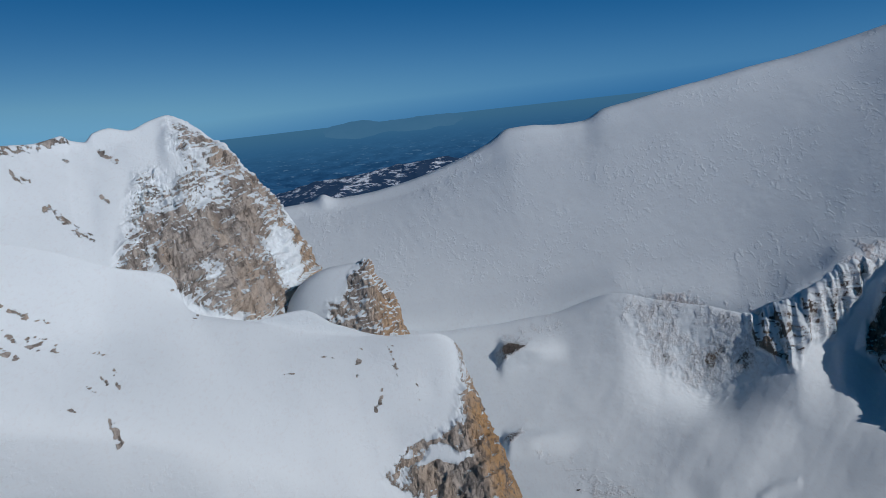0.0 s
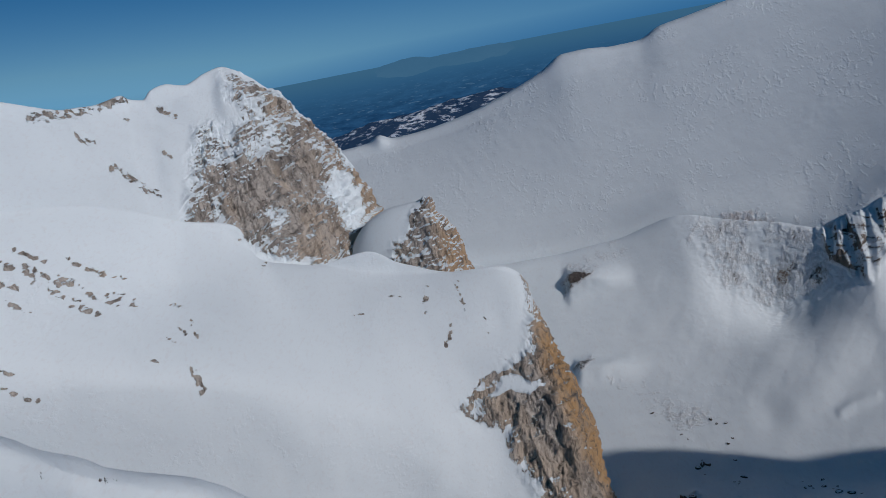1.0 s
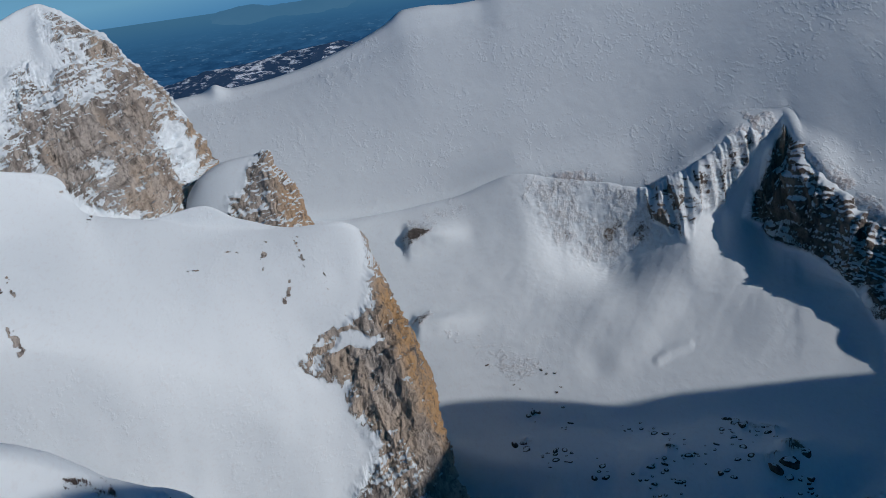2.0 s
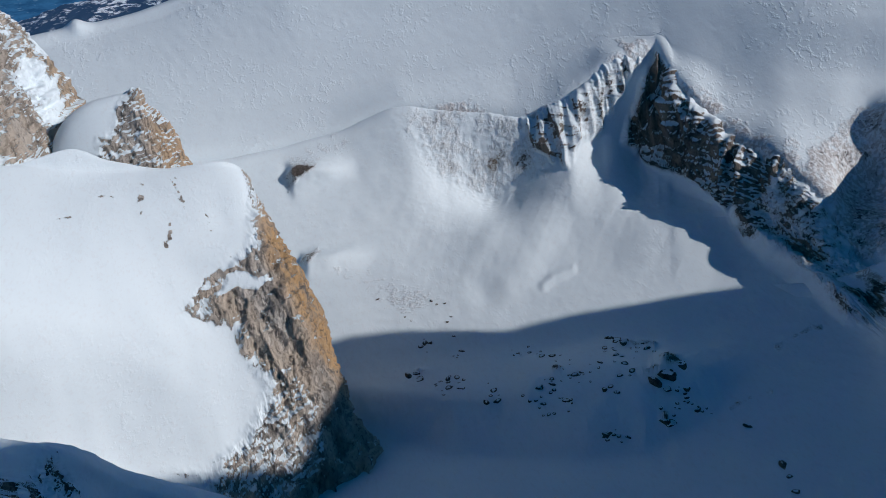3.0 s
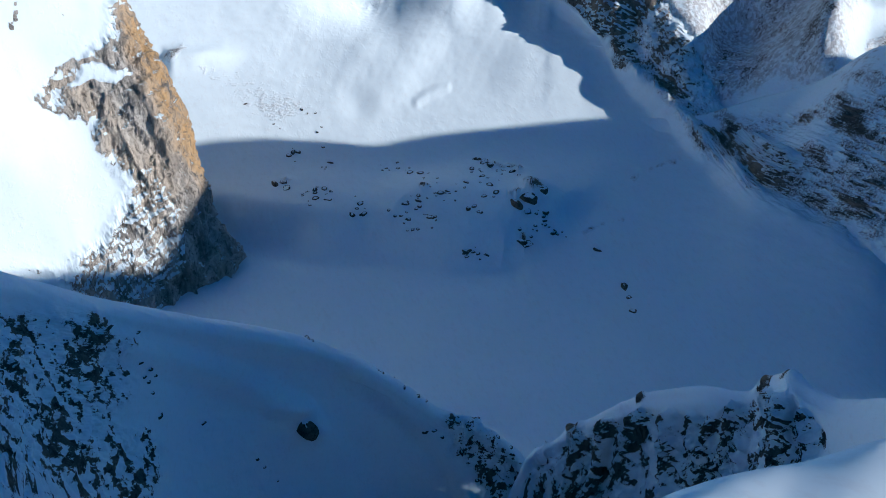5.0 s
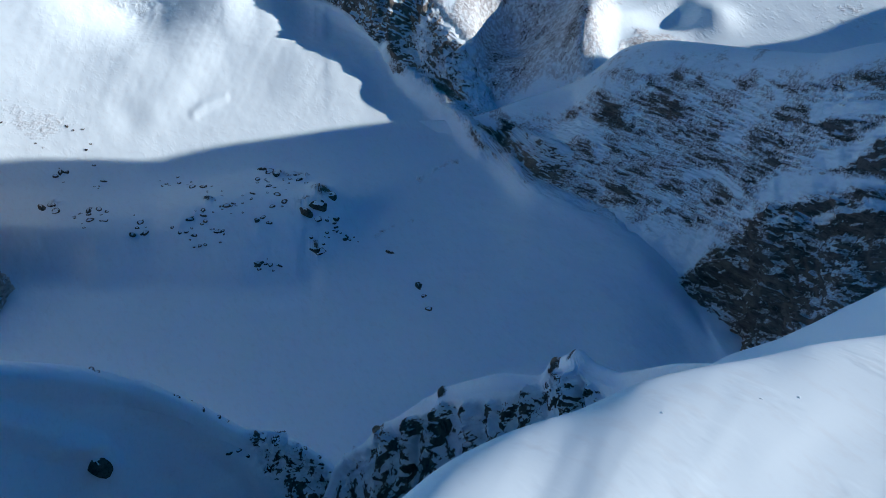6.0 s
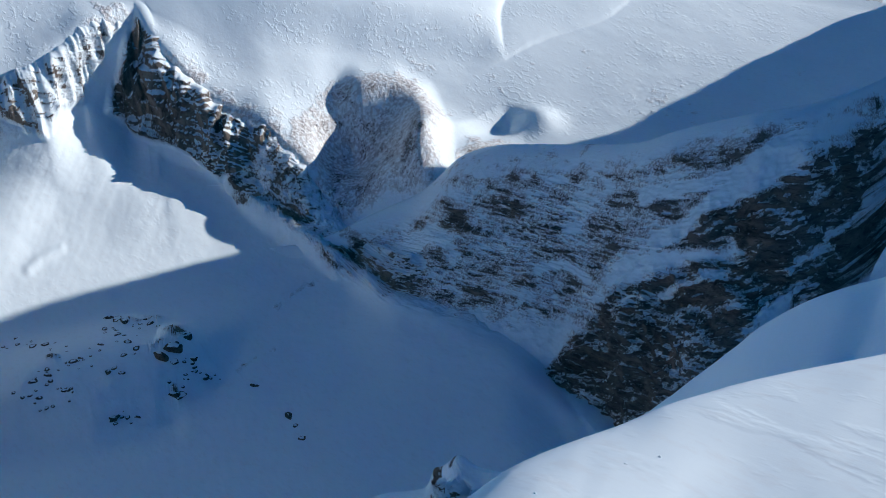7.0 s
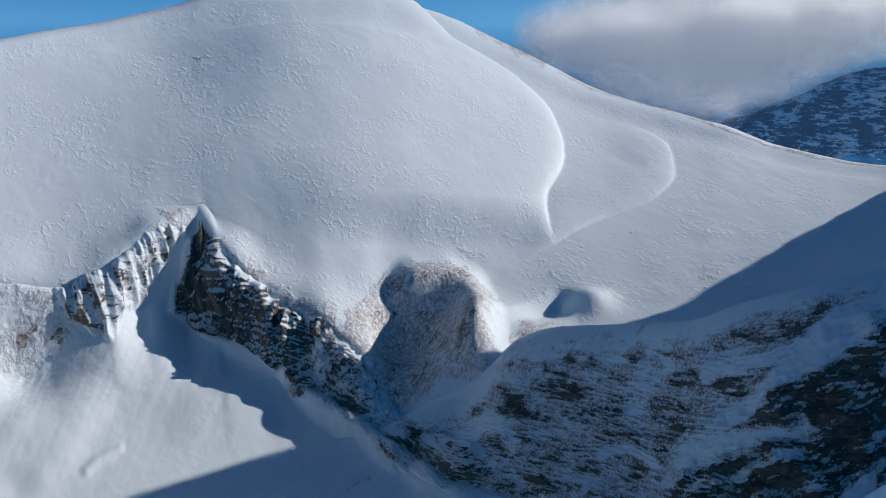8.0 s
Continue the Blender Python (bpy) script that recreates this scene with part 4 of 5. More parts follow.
def rock_wall():
    crest = row([(40, -27.6)] + [(42.7, -25.2), (47.2, -23.0), (49.9, -20.5), (52.2, -19.7), (56.9, -19.2), (61.7, -18.5), (64.1, -17.4), (68.4, -15.7), (72.6, -14.1)] + [(76, -11.5)],
                [850, 870, 890, 890, 880, 850, 810, 800, 800, 830, 1000])
    back = [(b + 1, p - 9, d * 1.3) for b, p, d in crest]
    # skyline past the right shoulder, whose shadow fills the cirque: metres across the sun's way, height at the eye's station, metres towards the sun
    for across, high, away in ((862, -62, 1010), (845, -25, 1035), (830, 9, 1033), (802, 41, 1009), (780, 65, 992), (765, 79, 982), (742, 93, 965), (729, 108, 965), (719, 160, 960), (690, 184, 955), (640, 195, 950), (590, 192, 945), (551, 186, 940), (530, 171, 940), (505, 156, 940), (488, 170, 940), (468, 194, 940), (446, 216, 940), (424, 238, 945), (370, 255, 955), (270, 200, 1000), (60, 120, 1010), (-150, -40, 1010)):
        for line, more, drop in ((crest, 0, 0), (back, 260, 90)):
            x, y, z = 0.5 * across + 0.866 * (away + more), 0.866 * across - 0.5 * (away + more), high + 0.4348 * away - EYE - drop
            line.append((math.degrees(math.atan2(x, y)), math.degrees(math.atan2(z, math.hypot(x, y))), math.hypot(x, y)))
    foot = row([(36, -27.0), (39, -28.4), (43, -30.6), (47, -32.0), (50, -32.4), (54, -33.1), (57.3, -34.8), (59.6, -37.2), (63.5, -39.6), (67, -41), (74, -43)], [850, 825, 785, 722, 708, 690, 674, 640, 590, 545, 490])
    foot += [(b, float(np.interp(b, [76, 84, 95, 118], [-42, -38, -35, -32])), float(np.interp(b, [76, 84, 95, 118], [490, 520, 560, 640]))) for b, p, d in crest[11:]]
    mid = [(0.5 * (b0 + b1), 0.5 * (p0 + p1) + 0.5, 0.5 * (d0 + d1)) for (b0, p0, d0), (b1, p1, d1) in zip(crest, foot)]
    g = loft([foot, mid, crest, back], 0, 0, np.r_[np.linspace(0, 2, 320), np.linspace(2.1, 3, 10)], np.r_[np.linspace(0, 10, 540), np.linspace(10.1, len(crest) - 1, 90)])
    p, B, P, h = survey(g)
    W, W2 = fbm(p, 50, 4, 75), fbm(p, 50, 4, 76)
    below = np.interp(B, [c[0] for c in crest], [c[1] for c in crest]) - P
    face = smooth(0.0, 2.5, below)
    across = P + 0.15 * B - 0.5 * np.log1p(np.exp((B - 64) / 1.5)) * 1.5 + 0.35 * fbm(p, 120, 3, 70)
    along = B + 0.5 * fbm(p, 25, 3, 79)
    beds = 0.22 * blocks(along, across, 2.6, 0.46, 710) + 0.42 * blocks(along, across, 1.1, 0.2, 713) + 0.36 * blocks(along, across, 0.45, 0.1, 716)
    big = fbm(p, (55, 55, 70), 4, 72, True)
    crag = zone(B + W, P + W2, [(56.9, -35.8), (58.4, -33.0), (60.9, -30.0), (64.4, -26.8), (68.0, -25.1), (70.3, -23.8), (72.6, -25.5), (72.0, -28.6), (70.7, -32.5), (64.4, -37.9), (59.7, -37.6)], 0.8)
    crag = np.maximum(crag, zone(B + W, P + W2, [(64.7, -24.2), (68.7, -21.6), (71.9, -17.5), (75.9, -14.3), (79.0, -17.0), (78.6, -23.2), (73.9, -27.3), (69.1, -23.4), (66.3, -24.6)], 0.8))
    bands = zone(B + W, P + W2, [(37.0, -24.0), (42.0, -25.4), (45.2, -25.4), (49.2, -23.4), (55.2, -22.5), (62.9, -21.5), (68.1, -19.2), (67.4, -24.4), (61.1, -26.6), (61.4, -30.4), (56.7, -31.0), (52.4, -30.9), (48.9, -30.7), (45.9, -31.3), (43.0, -30.6), (39.5, -28.2)], 0.7)
    fleck = zone(B + W, P + W2, [(49.1, -22.3), (57.0, -20.8), (65.7, -16.8), (71.9, -13.3), (75.2, -11.8), (75.9, -14.3), (71.2, -17.2), (64.7, -20.9), (53.3, -23.8)], 0.9)
    face = face * smooth(0.3, 1.8, P - np.interp(B, [c[0] for c in foot], [c[1] for c in foot]) + 0.6 * W2 + 1.6 * smooth(56, 58, B))
    cut = crags(p, B, 730, 0.9, -0.3, 680)
    g = push(g, face * (crag * (10 * big + 9 * cut) + (bands + 0.6 * crag + 0.5 * fleck) * 2.4 * beds + 3 * big + 1.0 * fbm(p, 9, 3, 74)))
    st = steep(g)
    rock = 0.10 + 0.14 * fbm(p, 40, 3, 77) + face * (crag * (0.28 + 0.34 * smooth(0.75, 0.4, st) + 0.36 * beds + 0.2 * fbm(p, (18, 18, 9), 4, 78)) + (1 - crag) * bands * (0.2 + 0.42 * beds + 0.1 * smooth(0.75, 0.45, st) + 0.15 * fbm(p, 26, 3, 80)) + (1 - crag) * (1 - bands) * fleck * (0.2 + 0.2 * smooth(62, 67, B) + 0.4 * beds + 0.34 * fbm(p, 22, 4, 81)))
    ramps = np.zeros(len(B))
    for line, wide in (([(62.1, -29.8), (65.4, -27.8), (68.9, -25.9)], 0.7), ([(63.9, -24.5), (66.6, -22.6), (68.4, -20.4), (71.4, -18.3)], 0.9), ([(70.5, -30.4), (71.8, -27.9), (74.1, -25.3)], 0.6), ([(72.8, -24.7), (75.1, -21.5), (77.1, -18.4)], 0.7), ([(46.1, -27.3), (47.7, -25.7), (49.5, -27.1)], 1.0), ([(62.6, -21.9), (66.6, -20.6), (71.1, -16.9), (73.9, -15.0)], 0.7), ([(56.2, -27.3), (57.8, -26.7), (60.1, -27.9)], 0.5)):
        ramps = np.maximum(ramps, trace(B + 0.6 * W, P + 0.4 * W2, line, wide))
    rock += 0.34 * trace(B + 0.5 * W, P + 0.4 * W2, [(41.2, -25.0), (42.2, -26.4), (43.4, -28.2), (45.6, -29.8)], 0.9) + 0.2 * trace(B + W, P + 0.4 * W2, [(49.0, -24.4), (50.4, -25.2)], 1.0) + 0.25 * trace(B + 0.5 * W, P + 0.4 * W2, [(52.0, -29.8), (53.6, -30.3)], 0.8)
    rock += 0.15 * smooth(3.2, 0.6, below) * smooth(47, 49, B) * smooth(63, 58, B) * (1 + fbm(p, 12, 3, 83)) + 0.04 * face + 0.14 * face * fbm(p, (70, 70, 30), 3, 82) - 0.42 * ramps
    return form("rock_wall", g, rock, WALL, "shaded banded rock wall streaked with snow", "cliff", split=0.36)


def side_ridge():
    """Crest of the eye's own mountain, running off behind the right shoulder; unseen, shaped to shade the ridges below.
    """
    crest = row([(80, -13), (83, -4), (88.6, 6), (97, 15), (105, 18.5), (115, 17), (130, 13)], [330, 375, 350, 325, 310, 300, 290])
    back = [(b + 6, p - 14, d * 1.7) for b, p, d in crest]
    foot = [(b - 4, -42, d * 0.55) for b, p, d in crest]
    g = loft([foot, crest, back], 60, 50)
    p, B, P, h = survey(g)
    g = push(g, 3 * fbm(p, 40, 4, 85))
    return form("side_ridge", g, 0.1 + 0 * B, MOUNTAIN, "snow-covered ridge rising beside the summit", "ridge")


def cirque_arm():
    """The far end of the wall, past the eye's right shoulder; unseen, added to shade the mountain's right flank."""
    crest = row([(73, -14), (75, -9.5), (77.9, -5.6), (80.7, -3.2), (82.9, -1.65), (84.7, -0.4), (87, 3.7), (93, 9.5), (100, 9)], [1880, 1830, 1753, 1680, 1630, 1594, 1550, 1480, 1440])
    back = [(b + 2, p - 10, d * 1.25) for b, p, d in crest]
    foot = [(b + 1, p - 9, d * 0.92) for b, p, d in crest]
    g = loft([foot, crest, back], 90, 40)
    p, B, P, h = survey(g)
    g = push(g, 5 * fbm(p, 60, 4, 86))
    return form("snow_ridge", g, 0.15 + 0 * B, MOUNTAIN, "high snow ridge closing the cirque", "ridge")


# ---- snow at the eye's feet ----
def snow_bank():
    crest = row([(57, -45), (62.7, -38.3), (66.3, -35.6), (69.3, -32.2), (72.9, -28.1), (76.7, -25), (79, -23.7), (84, -19), (95, -9), (115, -2)], [56, 58, 60, 62, 64, 66, 67, 69, 72, 75])
    back = [(b, p - 8, d * 1.3) for b, p, d in crest]
    foot = [(b, p - 14, d * 0.4) for b, p, d in crest]
    g = loft([foot, crest, back], 140, 70)
    p, B, P, h = survey(g)
    g = push(g, 0.35 * fbm(p, 12, 4, 81))
    return form("snow_bank", g, 0 * B, SNOWBANK, "smooth shaded snow bank on the ridge", "snow")


def home_mountain():
    """The far flank of the mountain that the eye stands on."""
    b = [118, 150, 180, 210, 240, 270, 300, 318]

    def at(x, q, z):
        return (x, math.degrees(math.atan2(z, q)), q)
    g = loft([[at(x, q, z) for x in b] for q, z in ((9, -9), (60, -55), (400, -300), (1400, -480), (2500, -600))], 80, 60, None, None, True)
    p, B, P, h = survey(g)
    g = push(g, smooth(10, 200, h) * 12 * fbm(p, 150, 4, 95))
    return form("home_mountain", g, 0.1 + 0 * B, MOUNTAIN, "snowy far flank of the summit underfoot", "mountain")


def near_snow():
    b = [-180, -150, -120, -90, -60, -30, 0, 20, 34, 44.8, 54.8, 60, 66.5, 70, 79.2, 90, 110, 140, 180]
    p = [-14, -20, -40, -60, -68, -70, -70, -66, -58, -50.6, -45.7, -42.3, -38.7, -36.5, -31, -25, -18, -12, -14]
    d = [14, 9, 5, 2.4, 1.7, 1.6, 1.6, 1.8, 2.6, 3.5, 4.2, 4.7, 5.4, 5.9, 7.4, 9.6, 12, 14, 14]
    edge = list(zip(b, p, d))

    def at(x, q, z):
        return (x, math.degrees(math.atan2(z, q)), q)
    drops = [q * math.tan(radians(a)) for a, q in zip(p, d)]
    over = [at(x, q * 1.5, z - q * 0.75) for x, q, z in zip(b, d, drops)]
    drop = [at(x, q * 5, z - q * 9) for x, q, z in zip(b, d, drops)]
    far = [at(x, q * 12, z - q * 30) for x, q, z in zip(b, d, drops)]
    mid = [at(x, q * 0.36, -1.65 + (z + 1.65) * (0.42 + 0.4 * math.exp(-((x - 75) / 40) ** 2))) for x, q, z in zip(b, d, drops)]
    foot = [at(x, -0.04, -1.65) for x in b]
    g = loft([foot, mid, edge, over, drop, far], 0, 0, np.r_[np.linspace(0, 3, 120), np.linspace(3.1, 5, 14)], np.r_[np.linspace(0, 6.9, 60), np.linspace(7, 16, 160), np.linspace(16.2, 18, 16)], True)
    q, B, P, h = survey(g)
    ripple = 0.035 * fbm(q, (2.6, 1.4, 2), 3, 91) + 0.012 * fbm(np.stack([B, 0.5 * h, 0 * B], 1), (9, 1.2, 1), 3, 92)
    g = push(g, ripple * smooth(0.5, 2.0, h))
    g[..., 0] += 0.021
    g[..., 1] += 0.013
    NEAR.append(survey(g))
    return form("snow_crest", g, 0 * B, SNOWBANK, "sunlit powder snow on the near crest", "snow")


# ---- distance ----
def distance():
    """The lowland far below, a glowing sheet with blue haze painted in, that runs to the horizon all round."""
    n = Nodes("lowland_haze_glow")
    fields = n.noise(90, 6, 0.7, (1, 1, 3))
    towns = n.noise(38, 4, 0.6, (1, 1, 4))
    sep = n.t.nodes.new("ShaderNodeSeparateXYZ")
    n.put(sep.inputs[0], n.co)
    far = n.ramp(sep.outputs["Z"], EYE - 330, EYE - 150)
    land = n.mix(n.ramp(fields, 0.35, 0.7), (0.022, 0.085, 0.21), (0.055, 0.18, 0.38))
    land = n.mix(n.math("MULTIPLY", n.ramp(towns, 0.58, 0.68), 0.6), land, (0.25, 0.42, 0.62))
    # distance haze painted into the glowing colour, paler towards the horizon
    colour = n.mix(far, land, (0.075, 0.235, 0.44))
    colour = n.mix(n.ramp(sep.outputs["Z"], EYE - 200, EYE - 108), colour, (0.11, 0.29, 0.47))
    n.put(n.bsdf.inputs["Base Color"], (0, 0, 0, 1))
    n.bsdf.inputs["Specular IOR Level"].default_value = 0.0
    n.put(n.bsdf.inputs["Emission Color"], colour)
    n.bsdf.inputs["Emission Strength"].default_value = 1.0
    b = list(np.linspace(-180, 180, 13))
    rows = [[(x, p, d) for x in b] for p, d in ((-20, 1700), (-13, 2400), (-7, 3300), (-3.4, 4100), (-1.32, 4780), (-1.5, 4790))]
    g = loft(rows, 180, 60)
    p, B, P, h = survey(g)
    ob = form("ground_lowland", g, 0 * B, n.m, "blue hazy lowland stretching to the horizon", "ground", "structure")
    return ob


def far_hills(name, crest, depth, rockiness, seed, label):
    c = np.array(crest)
    b = np.linspace(c[0, 0], c[-1, 0], 40)
    i = np.interp(b, c[:, 0], np.arange(len(c)))
    top = list(zip(b, spline(c[:, 1], i), spline(c[:, 2], i)))
    foot = [(x, p - depth, d * 0.9) for x, p, d in top]
    back = [(x, p - depth, d * 1.06) for x, p, d in top]
    g = loft([foot, top, back], 260, 80)
    p, B, P, h = survey(g)
    g = push(g, 9 * fbm(p, 150, 5, seed, True) + 3 * fbm(p, 40, 3, seed + 1))
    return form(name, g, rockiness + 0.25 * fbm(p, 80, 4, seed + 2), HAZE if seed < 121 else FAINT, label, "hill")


haze = Nodes("wooded_hills_snow_and_haze_glow")
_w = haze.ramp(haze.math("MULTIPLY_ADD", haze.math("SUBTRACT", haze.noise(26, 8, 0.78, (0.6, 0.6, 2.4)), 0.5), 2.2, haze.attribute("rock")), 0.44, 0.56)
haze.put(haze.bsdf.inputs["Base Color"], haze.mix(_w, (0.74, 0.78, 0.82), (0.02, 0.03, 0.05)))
# weak blue glow painted over the hills in place of haze
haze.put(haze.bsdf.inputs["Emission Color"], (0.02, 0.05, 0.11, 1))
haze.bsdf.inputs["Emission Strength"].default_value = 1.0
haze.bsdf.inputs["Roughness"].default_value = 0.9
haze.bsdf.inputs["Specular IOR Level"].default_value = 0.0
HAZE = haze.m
# the far range has no lit colour: its haze is painted as blue glow
faint = Nodes("horizon_haze_glow")
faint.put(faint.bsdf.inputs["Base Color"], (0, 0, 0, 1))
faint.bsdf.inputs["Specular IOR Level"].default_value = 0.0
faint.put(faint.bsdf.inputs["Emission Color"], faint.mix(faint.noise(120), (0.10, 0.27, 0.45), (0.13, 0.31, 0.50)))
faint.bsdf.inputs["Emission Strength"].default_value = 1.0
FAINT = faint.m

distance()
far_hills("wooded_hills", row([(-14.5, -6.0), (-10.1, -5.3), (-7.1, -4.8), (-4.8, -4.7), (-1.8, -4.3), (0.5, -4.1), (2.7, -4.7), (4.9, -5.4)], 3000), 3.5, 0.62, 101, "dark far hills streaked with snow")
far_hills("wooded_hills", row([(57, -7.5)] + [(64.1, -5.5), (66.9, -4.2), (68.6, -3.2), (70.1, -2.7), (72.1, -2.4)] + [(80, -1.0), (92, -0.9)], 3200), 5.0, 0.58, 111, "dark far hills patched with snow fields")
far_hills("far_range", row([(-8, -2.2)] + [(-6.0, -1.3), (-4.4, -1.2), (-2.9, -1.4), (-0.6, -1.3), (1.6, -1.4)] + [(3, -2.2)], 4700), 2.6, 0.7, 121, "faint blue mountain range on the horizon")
far_mountain()
basin()
rocky_peak()
rock_spur()
bluff()
rock_wall()
side_ridge()
cirque_arm()
pinnacle_ridge()
shaded_ridge()
snow_bank()
home_mountain()
near_snow()


# ---- loose rocks ----
STONE = snow_and_rock("snow_dusted_boulder", 0.5, (0.05, 0.042, 0.04), (0.12, 0.1, 0.09), (0.16, 0.12, 0.09), (1, 1, 1))


def stone_mesh(seed, flat, fine=3):
    bm = bmesh.new()
    bmesh.ops.create_icosphere(bm, subdivisions=fine, radius=1.0)
    p = np.array([v.co[:] for v in bm.verts])
    q = p * (1 + 0.55 * fbm(p + seed * 7, 1.2, 3, seed))[:, None] + 0.12 * fbm(p + seed, 0.5, 3, seed + 9, True)[:, None] * p
    facets = np.random.default_rng(seed).normal(size=(9, 3))
    facets /= np.linalg.norm(facets, axis=1, keepdims=True)
    for f in facets:
        over = np.maximum(q @ f - 0.6, 0)
        q = q - over[:, None] * f * 0.85
    q[:, 2] *= flat
    for v, c in zip(bm.verts, q):
        v.co = c
        v.co.z += flat * 0.35
    me = bpy.data.meshes.new("boulder")
    bm.to_mesh(me)
    bm.free()
    me.polygons.foreach_set("use_smooth", np.ones(len(me.polygons), bool))
    me.update()
    up = np.array([v.normal.z for v in me.vertices])
    at = me.attributes.new("rock", "FLOAT", "POINT")
    at.data.foreach_set("value", (0.85 - 0.7 * smooth(0.74, 1.05, up + 0.25 * fbm(q, 0.4, 3, seed + 3))).astype(np.float32))
    me.materials.append(STONE)
    return me


STONES = [stone_mesh(k, f) for k, f in enumerate((0.7, 0.55, 0.85, 0.6, 0.75, 0.5))]
PEBBLES = [stone_mesh(k, f, 2) for k, f in enumerate((0.7, 0.55, 0.85, 0.6, 0.75, 0.5))]


def ground_at(where, bearing, angle):
    p, B, P, h = where
    return Vector(p[np.argmin((B - bearing) ** 2 + (P - angle) ** 2)])


def boulder(place, size, k, label, group, long=1.4):
    ob = new("boulder", (STONES if size > 3.5 else PEBBLES)[k % len(STONES)])
    ob.matrix_basis = Matrix.LocRotScale(place - Vector((0, 0, 0.3 * size)), Euler((0, 0, k * 2.4)), (size * long, size, size))
    return tagged(ob, label, "boulder", group)


def boulders():
    rng = random.Random(5)
    named = [(28.8, -32.9), (29.7, -32.3), (27.7, -33.3), (28.7, -33.7)]
    for k, (b, a) in enumerate(named):
        boulder(ground_at(FLOOR[0], b, a), (8, 6, 6, 4)[k], k, "large dark boulder capped with snow in the cirque", "boulders in the cirque", 1.3)
    middle = [(9.6, -31.7), (9.0, -31.7), (9.9, -32.0), (25.0, -30.7), (24.5, -30.5), (25.5, -30.8), (27.8, -31.4), (27.2, -31.2), (28.8, -35.9), (28.4, -35.8), (37.1, -37.8), (37.6, -38.5), (38.1, -39.2), (34.5, -35.8)]
    for k, (b, a) in enumerate(middle):
        boulder(ground_at(FLOOR[0], b, a), rng.uniform(2.2, 4.6), k + 1, "dark boulder half buried in snow", "boulders in the cirque")
    centres = [(20.0, -32.9), (20.4, -34.2), (22.6, -33.1), (18.2, -34.2), (21.1, -34.6), (25.2, -32.0), (26.5, -31.2), (24.3, -31.3), (23.1, -32.4), (19.3, -35.0), (11.7, -32.7), (13.2, -32.7), (12.0, -32.4), (15.2, -33.7), (17.5, -31.2), (18.8, -31.1), (20.9, -31.7), (19.5, -33.5), (21.7, -32.8), (29.9, -34.7), (31.3, -34.8), (24.9, -34.0), (24.5, -36.5), (25.4, -36.6), (15.6, -34.1), (13.0, -30.7), (10.7, -29.8), (26.2, -32.9), (29.8, -34.0), (28.5, -35.0)]
    for k, (b, a) in enumerate(centres):
        for n in range(5):
            boulder(ground_at(FLOOR[0], b + rng.gauss(0, 0.45), a + rng.gauss(0, 0.25)), rng.choice((0.8, 1.0, 1.3, 1.8, 2.4, 3.2)), k * 5 + n, "small dark rock poking through the snow", "small rocks in the cirque")
    b, a = [(9.0, -47.6)][0]
    boulder(ground_at(RIDGE[0], b, a), 4.6, 2, "dark block with a snow cap stuck in the shaded ridge", "", 1.0)
    perched = [(10.1, -41.9), (10.5, -42.1), (-3.2, -41.8), (-3.7, -42.2), (-2.9, -42.3), (-0.0, -46.0), (21.3, -48.4), (22.1, -48.8), (24.8, -47.9), (25.6, -47.5), (28.2, -49.3), (29.1, -49.6), (30.9, -50.6), (27.1, -49.6), (20.5, -48.5), (16.5, -44.6), (17.5, -45.0), (18.5, -45.6), (19.8, -46.2), (20.5, -46.5), (22.7, -47.2), (23.7, -47.5), (16.1, -44.4), (25.6, -47.3), (25.9, -48.2), (27.6, -48.6), (28.9, -49.2), (30.0, -50.1), (24.8, -48.2), (24.1, -49.7), (25.8, -51.4), (27.6, -51.4), (4.1, -48.9), (5.7, -50.5), (4.7, -49.5), (-3.8, -41.3), (-3.6, -42.6), (-3.5, -43.3), (-3.4, -44.8)] + [(10.2, -42.0), (10.5, -42.1), (-17.5, -31.0), (-17.2, -31.6), (-16.7, -32.7), (-19.0, -31.1), (-20.9, -34.2), (-10.2, -36.9), (-5.5, -38.7), (-3.4, -39.4)]
    for k, (b, a) in enumerate(perched):
        boulder(ground_at(RIDGE[0], b, a), rng.uniform(0.5, 1.3), k + 3, "dark rock sticking out of the shaded ridge", "rocks on the shaded ridge")
    sunny = [(11.5, -27.1), (11.9, -27.4), (12.5, -27.3), (12.8, -28.2), (12.5, -28.5), (9.8, -28.2), (7.6, -26.4), (9.4, -27.8), (12.8, -29.5)]
    for k, (b, a) in enumerate(sunny):
        boulder(ground_at(FLOOR[0], b, a), rng.uniform(1.0, 2.0), k + 2, "small sunlit rock poking through the snow", "small rocks in the cirque")


def snow_clods():
    """Crumbs of wind-broken snow on the near crest."""
    for k, (b, a, size) in enumerate(((65.4, -40.6, 0.028), (51.0, -52.2, 0.018), (58.2, -45.4, 0.012), (57.0, -46.4, 0.010), (62.0, -43.6, 0.011), (68.5, -40.2, 0.012), (71.0, -39.0, 0.014))):
        mesh = PEBBLES[k % len(PEBBLES)].copy()
        mesh.materials[0] = SNOWBANK
        mesh.attributes["rock"].data.foreach_set("value", np.zeros(len(mesh.vertices), np.float32))
        ob = new("snow_clod", mesh)
        ob.matrix_basis = Matrix.LocRotScale(ground_at(NEAR[0], b, a) - Vector((0, 0, 0.2 * size)), Euler((0, 0, k * 1.7)), (size * 1.5, size, size * 0.8))
        tagged(ob, "small crumb of broken snow on the sunlit crest", "snow clod", "crumbs on the crest")


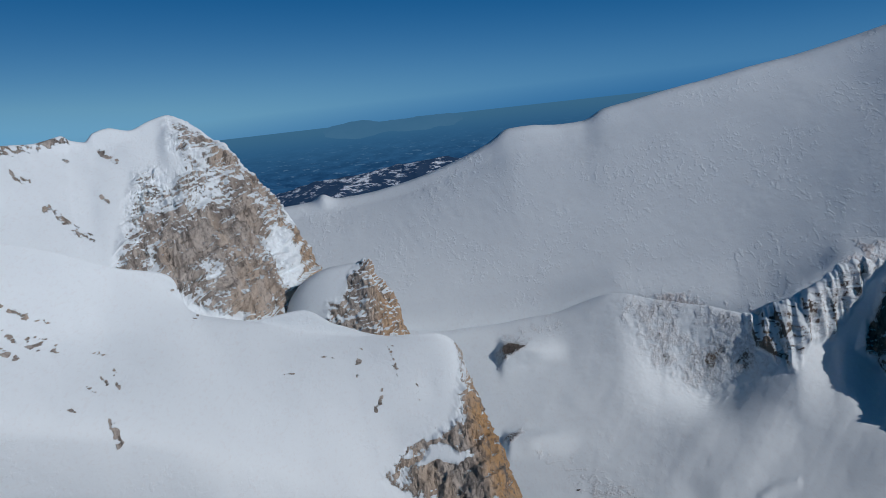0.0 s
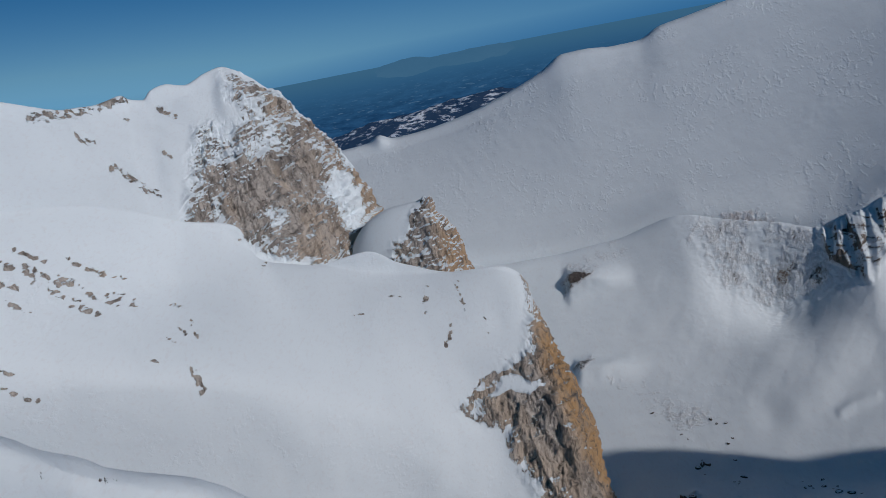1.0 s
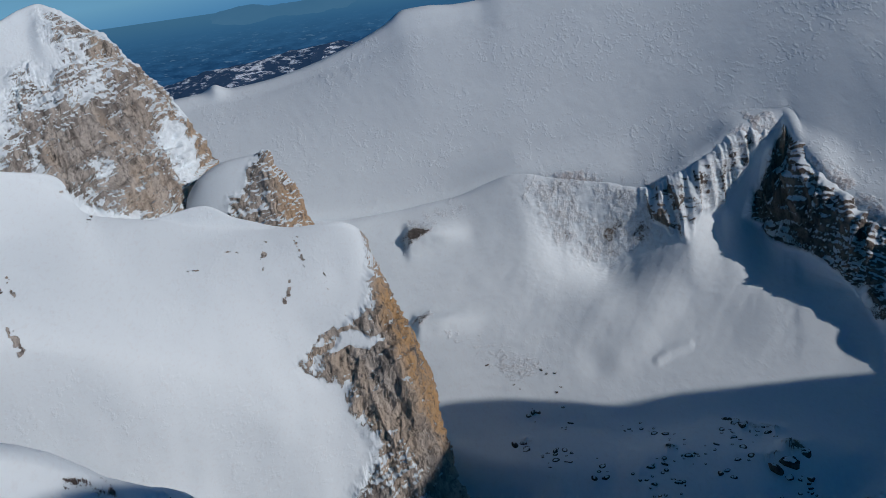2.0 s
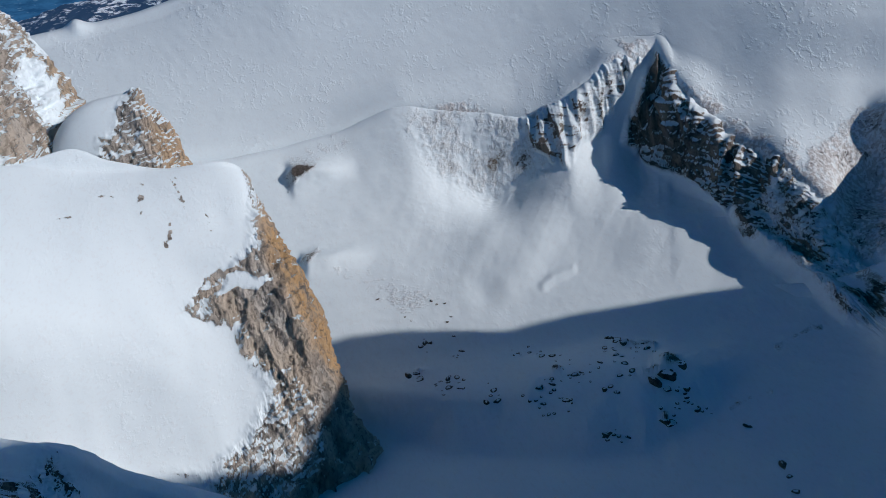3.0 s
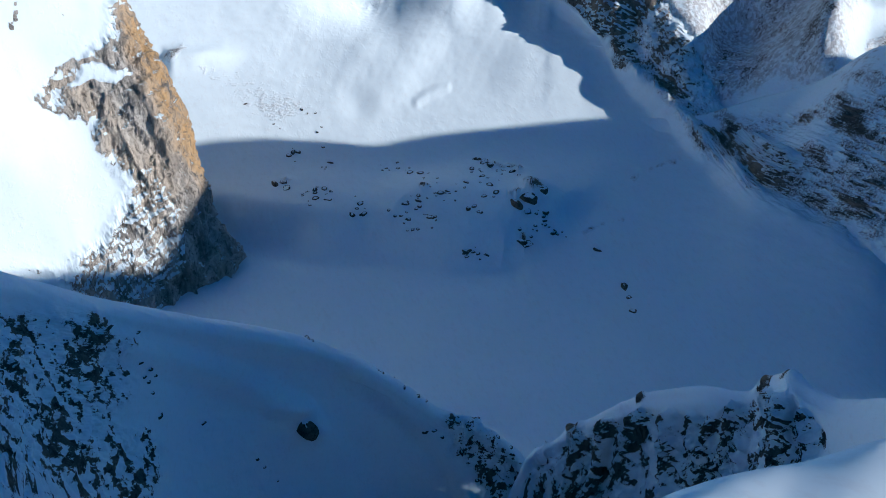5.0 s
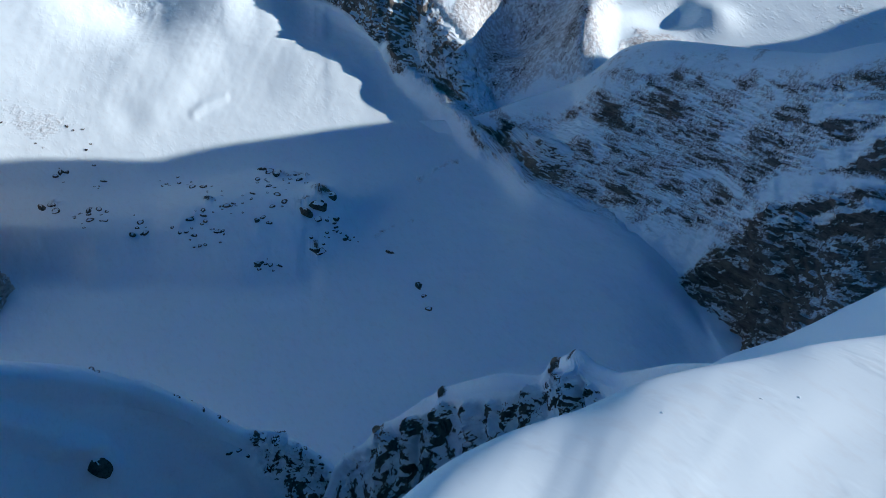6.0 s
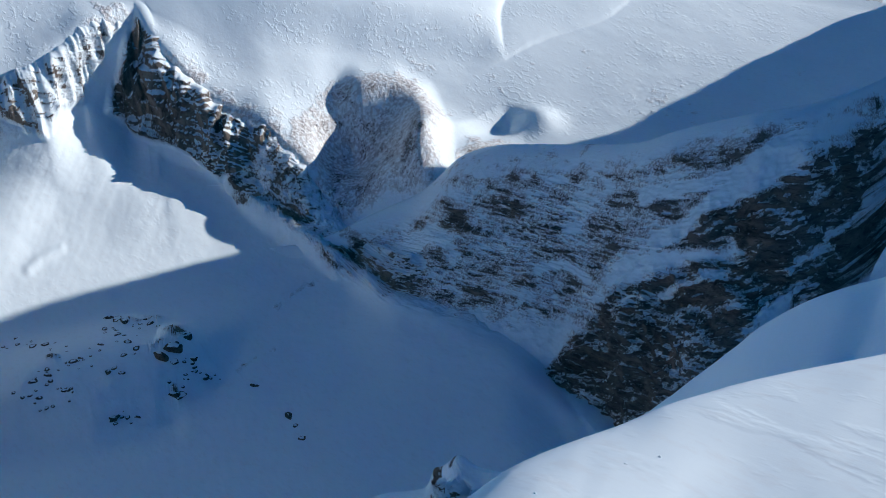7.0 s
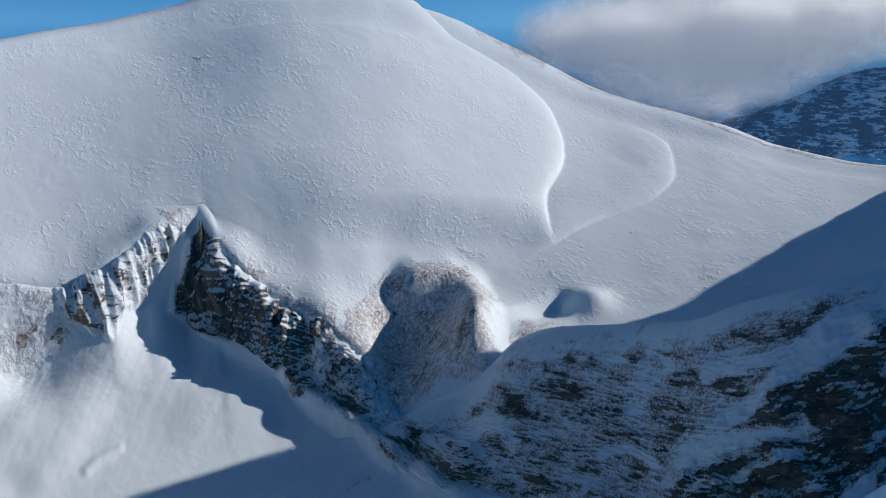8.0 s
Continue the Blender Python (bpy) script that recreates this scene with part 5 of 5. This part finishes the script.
def cloud():
    """A bank of cloud behind the mountain's shoulder: thin veils, one behind another."""
    n = Nodes("cloud_veil")
    t = n.t
    puff = n.noise(260, 6, 0.55)
    wisp = n.noise(90, 5, 0.6)
    thick = n.math("MULTIPLY_ADD", n.math("SUBTRACT", puff, 0.5), 1.6, n.attribute("rock"))
    thick = n.math("MULTIPLY_ADD", n.math("SUBTRACT", wisp, 0.5), 0.4, thick)
    alpha = n.math("MULTIPLY", n.ramp(thick, 0.4, 1.2), 0.75)
    both = t.nodes.new("ShaderNodeMixShader")
    diffuse, through_light, clear_sky, veil = (t.nodes.new("ShaderNode" + k) for k in ("BsdfDiffuse", "BsdfTranslucent", "BsdfTransparent", "MixShader"))
    diffuse.inputs[0].default_value = through_light.inputs[0].default_value = (0.93, 0.93, 0.93, 1)
    both.inputs[0].default_value = 0.75
    t.links.new(diffuse.outputs[0], both.inputs[1])
    t.links.new(through_light.outputs[0], both.inputs[2])
    n.put(veil.inputs[0], alpha)
    t.links.new(clear_sky.outputs[0], veil.inputs[1])
    t.links.new(both.outputs[0], veil.inputs[2])
    t.links.new(veil.outputs[0], t.nodes["Material Output"].inputs["Surface"])
    thing = tagged(new("cloud_bank"), "grey-white cloud bank drifting behind the mountain shoulder", "cloud", "", "structure")
    shape = [(48.0, -1.2), (49.4, 0.4), (52.2, 1.4), (55.5, 2.6), (60, 3.2), (66, 3.4), (72, 3.6), (77, 2.6), (77, 0.4), (72.5, -1.6), (69.0, -2.6), (66.0, -3.8), (63.6, -5.2), (61.5, -5.6), (58.5, -5.2), (55.0, -4.6), (50.6, -3.4)]
    for k in range(4):
        d = 2150 + 90 * k
        g = loft([[(b, p, d) for b in (44, 62, 82)] for p in (-9, -2, 6)], 50, 30)
        g = push(g, 60 * fbm(g.reshape(-1, 3), 400, 3, 130 + k))
        p, B, P, h = survey(g)
        W = fbm(p, 220, 4, 140 + k)
        ob = sheet("veil", g, 1.1 * zone(B + 2.0 * W, P + 1.0 * W, shape, 2.6), n.m)
        ob.parent = thing


boulders()
snow_clods()
cloud()
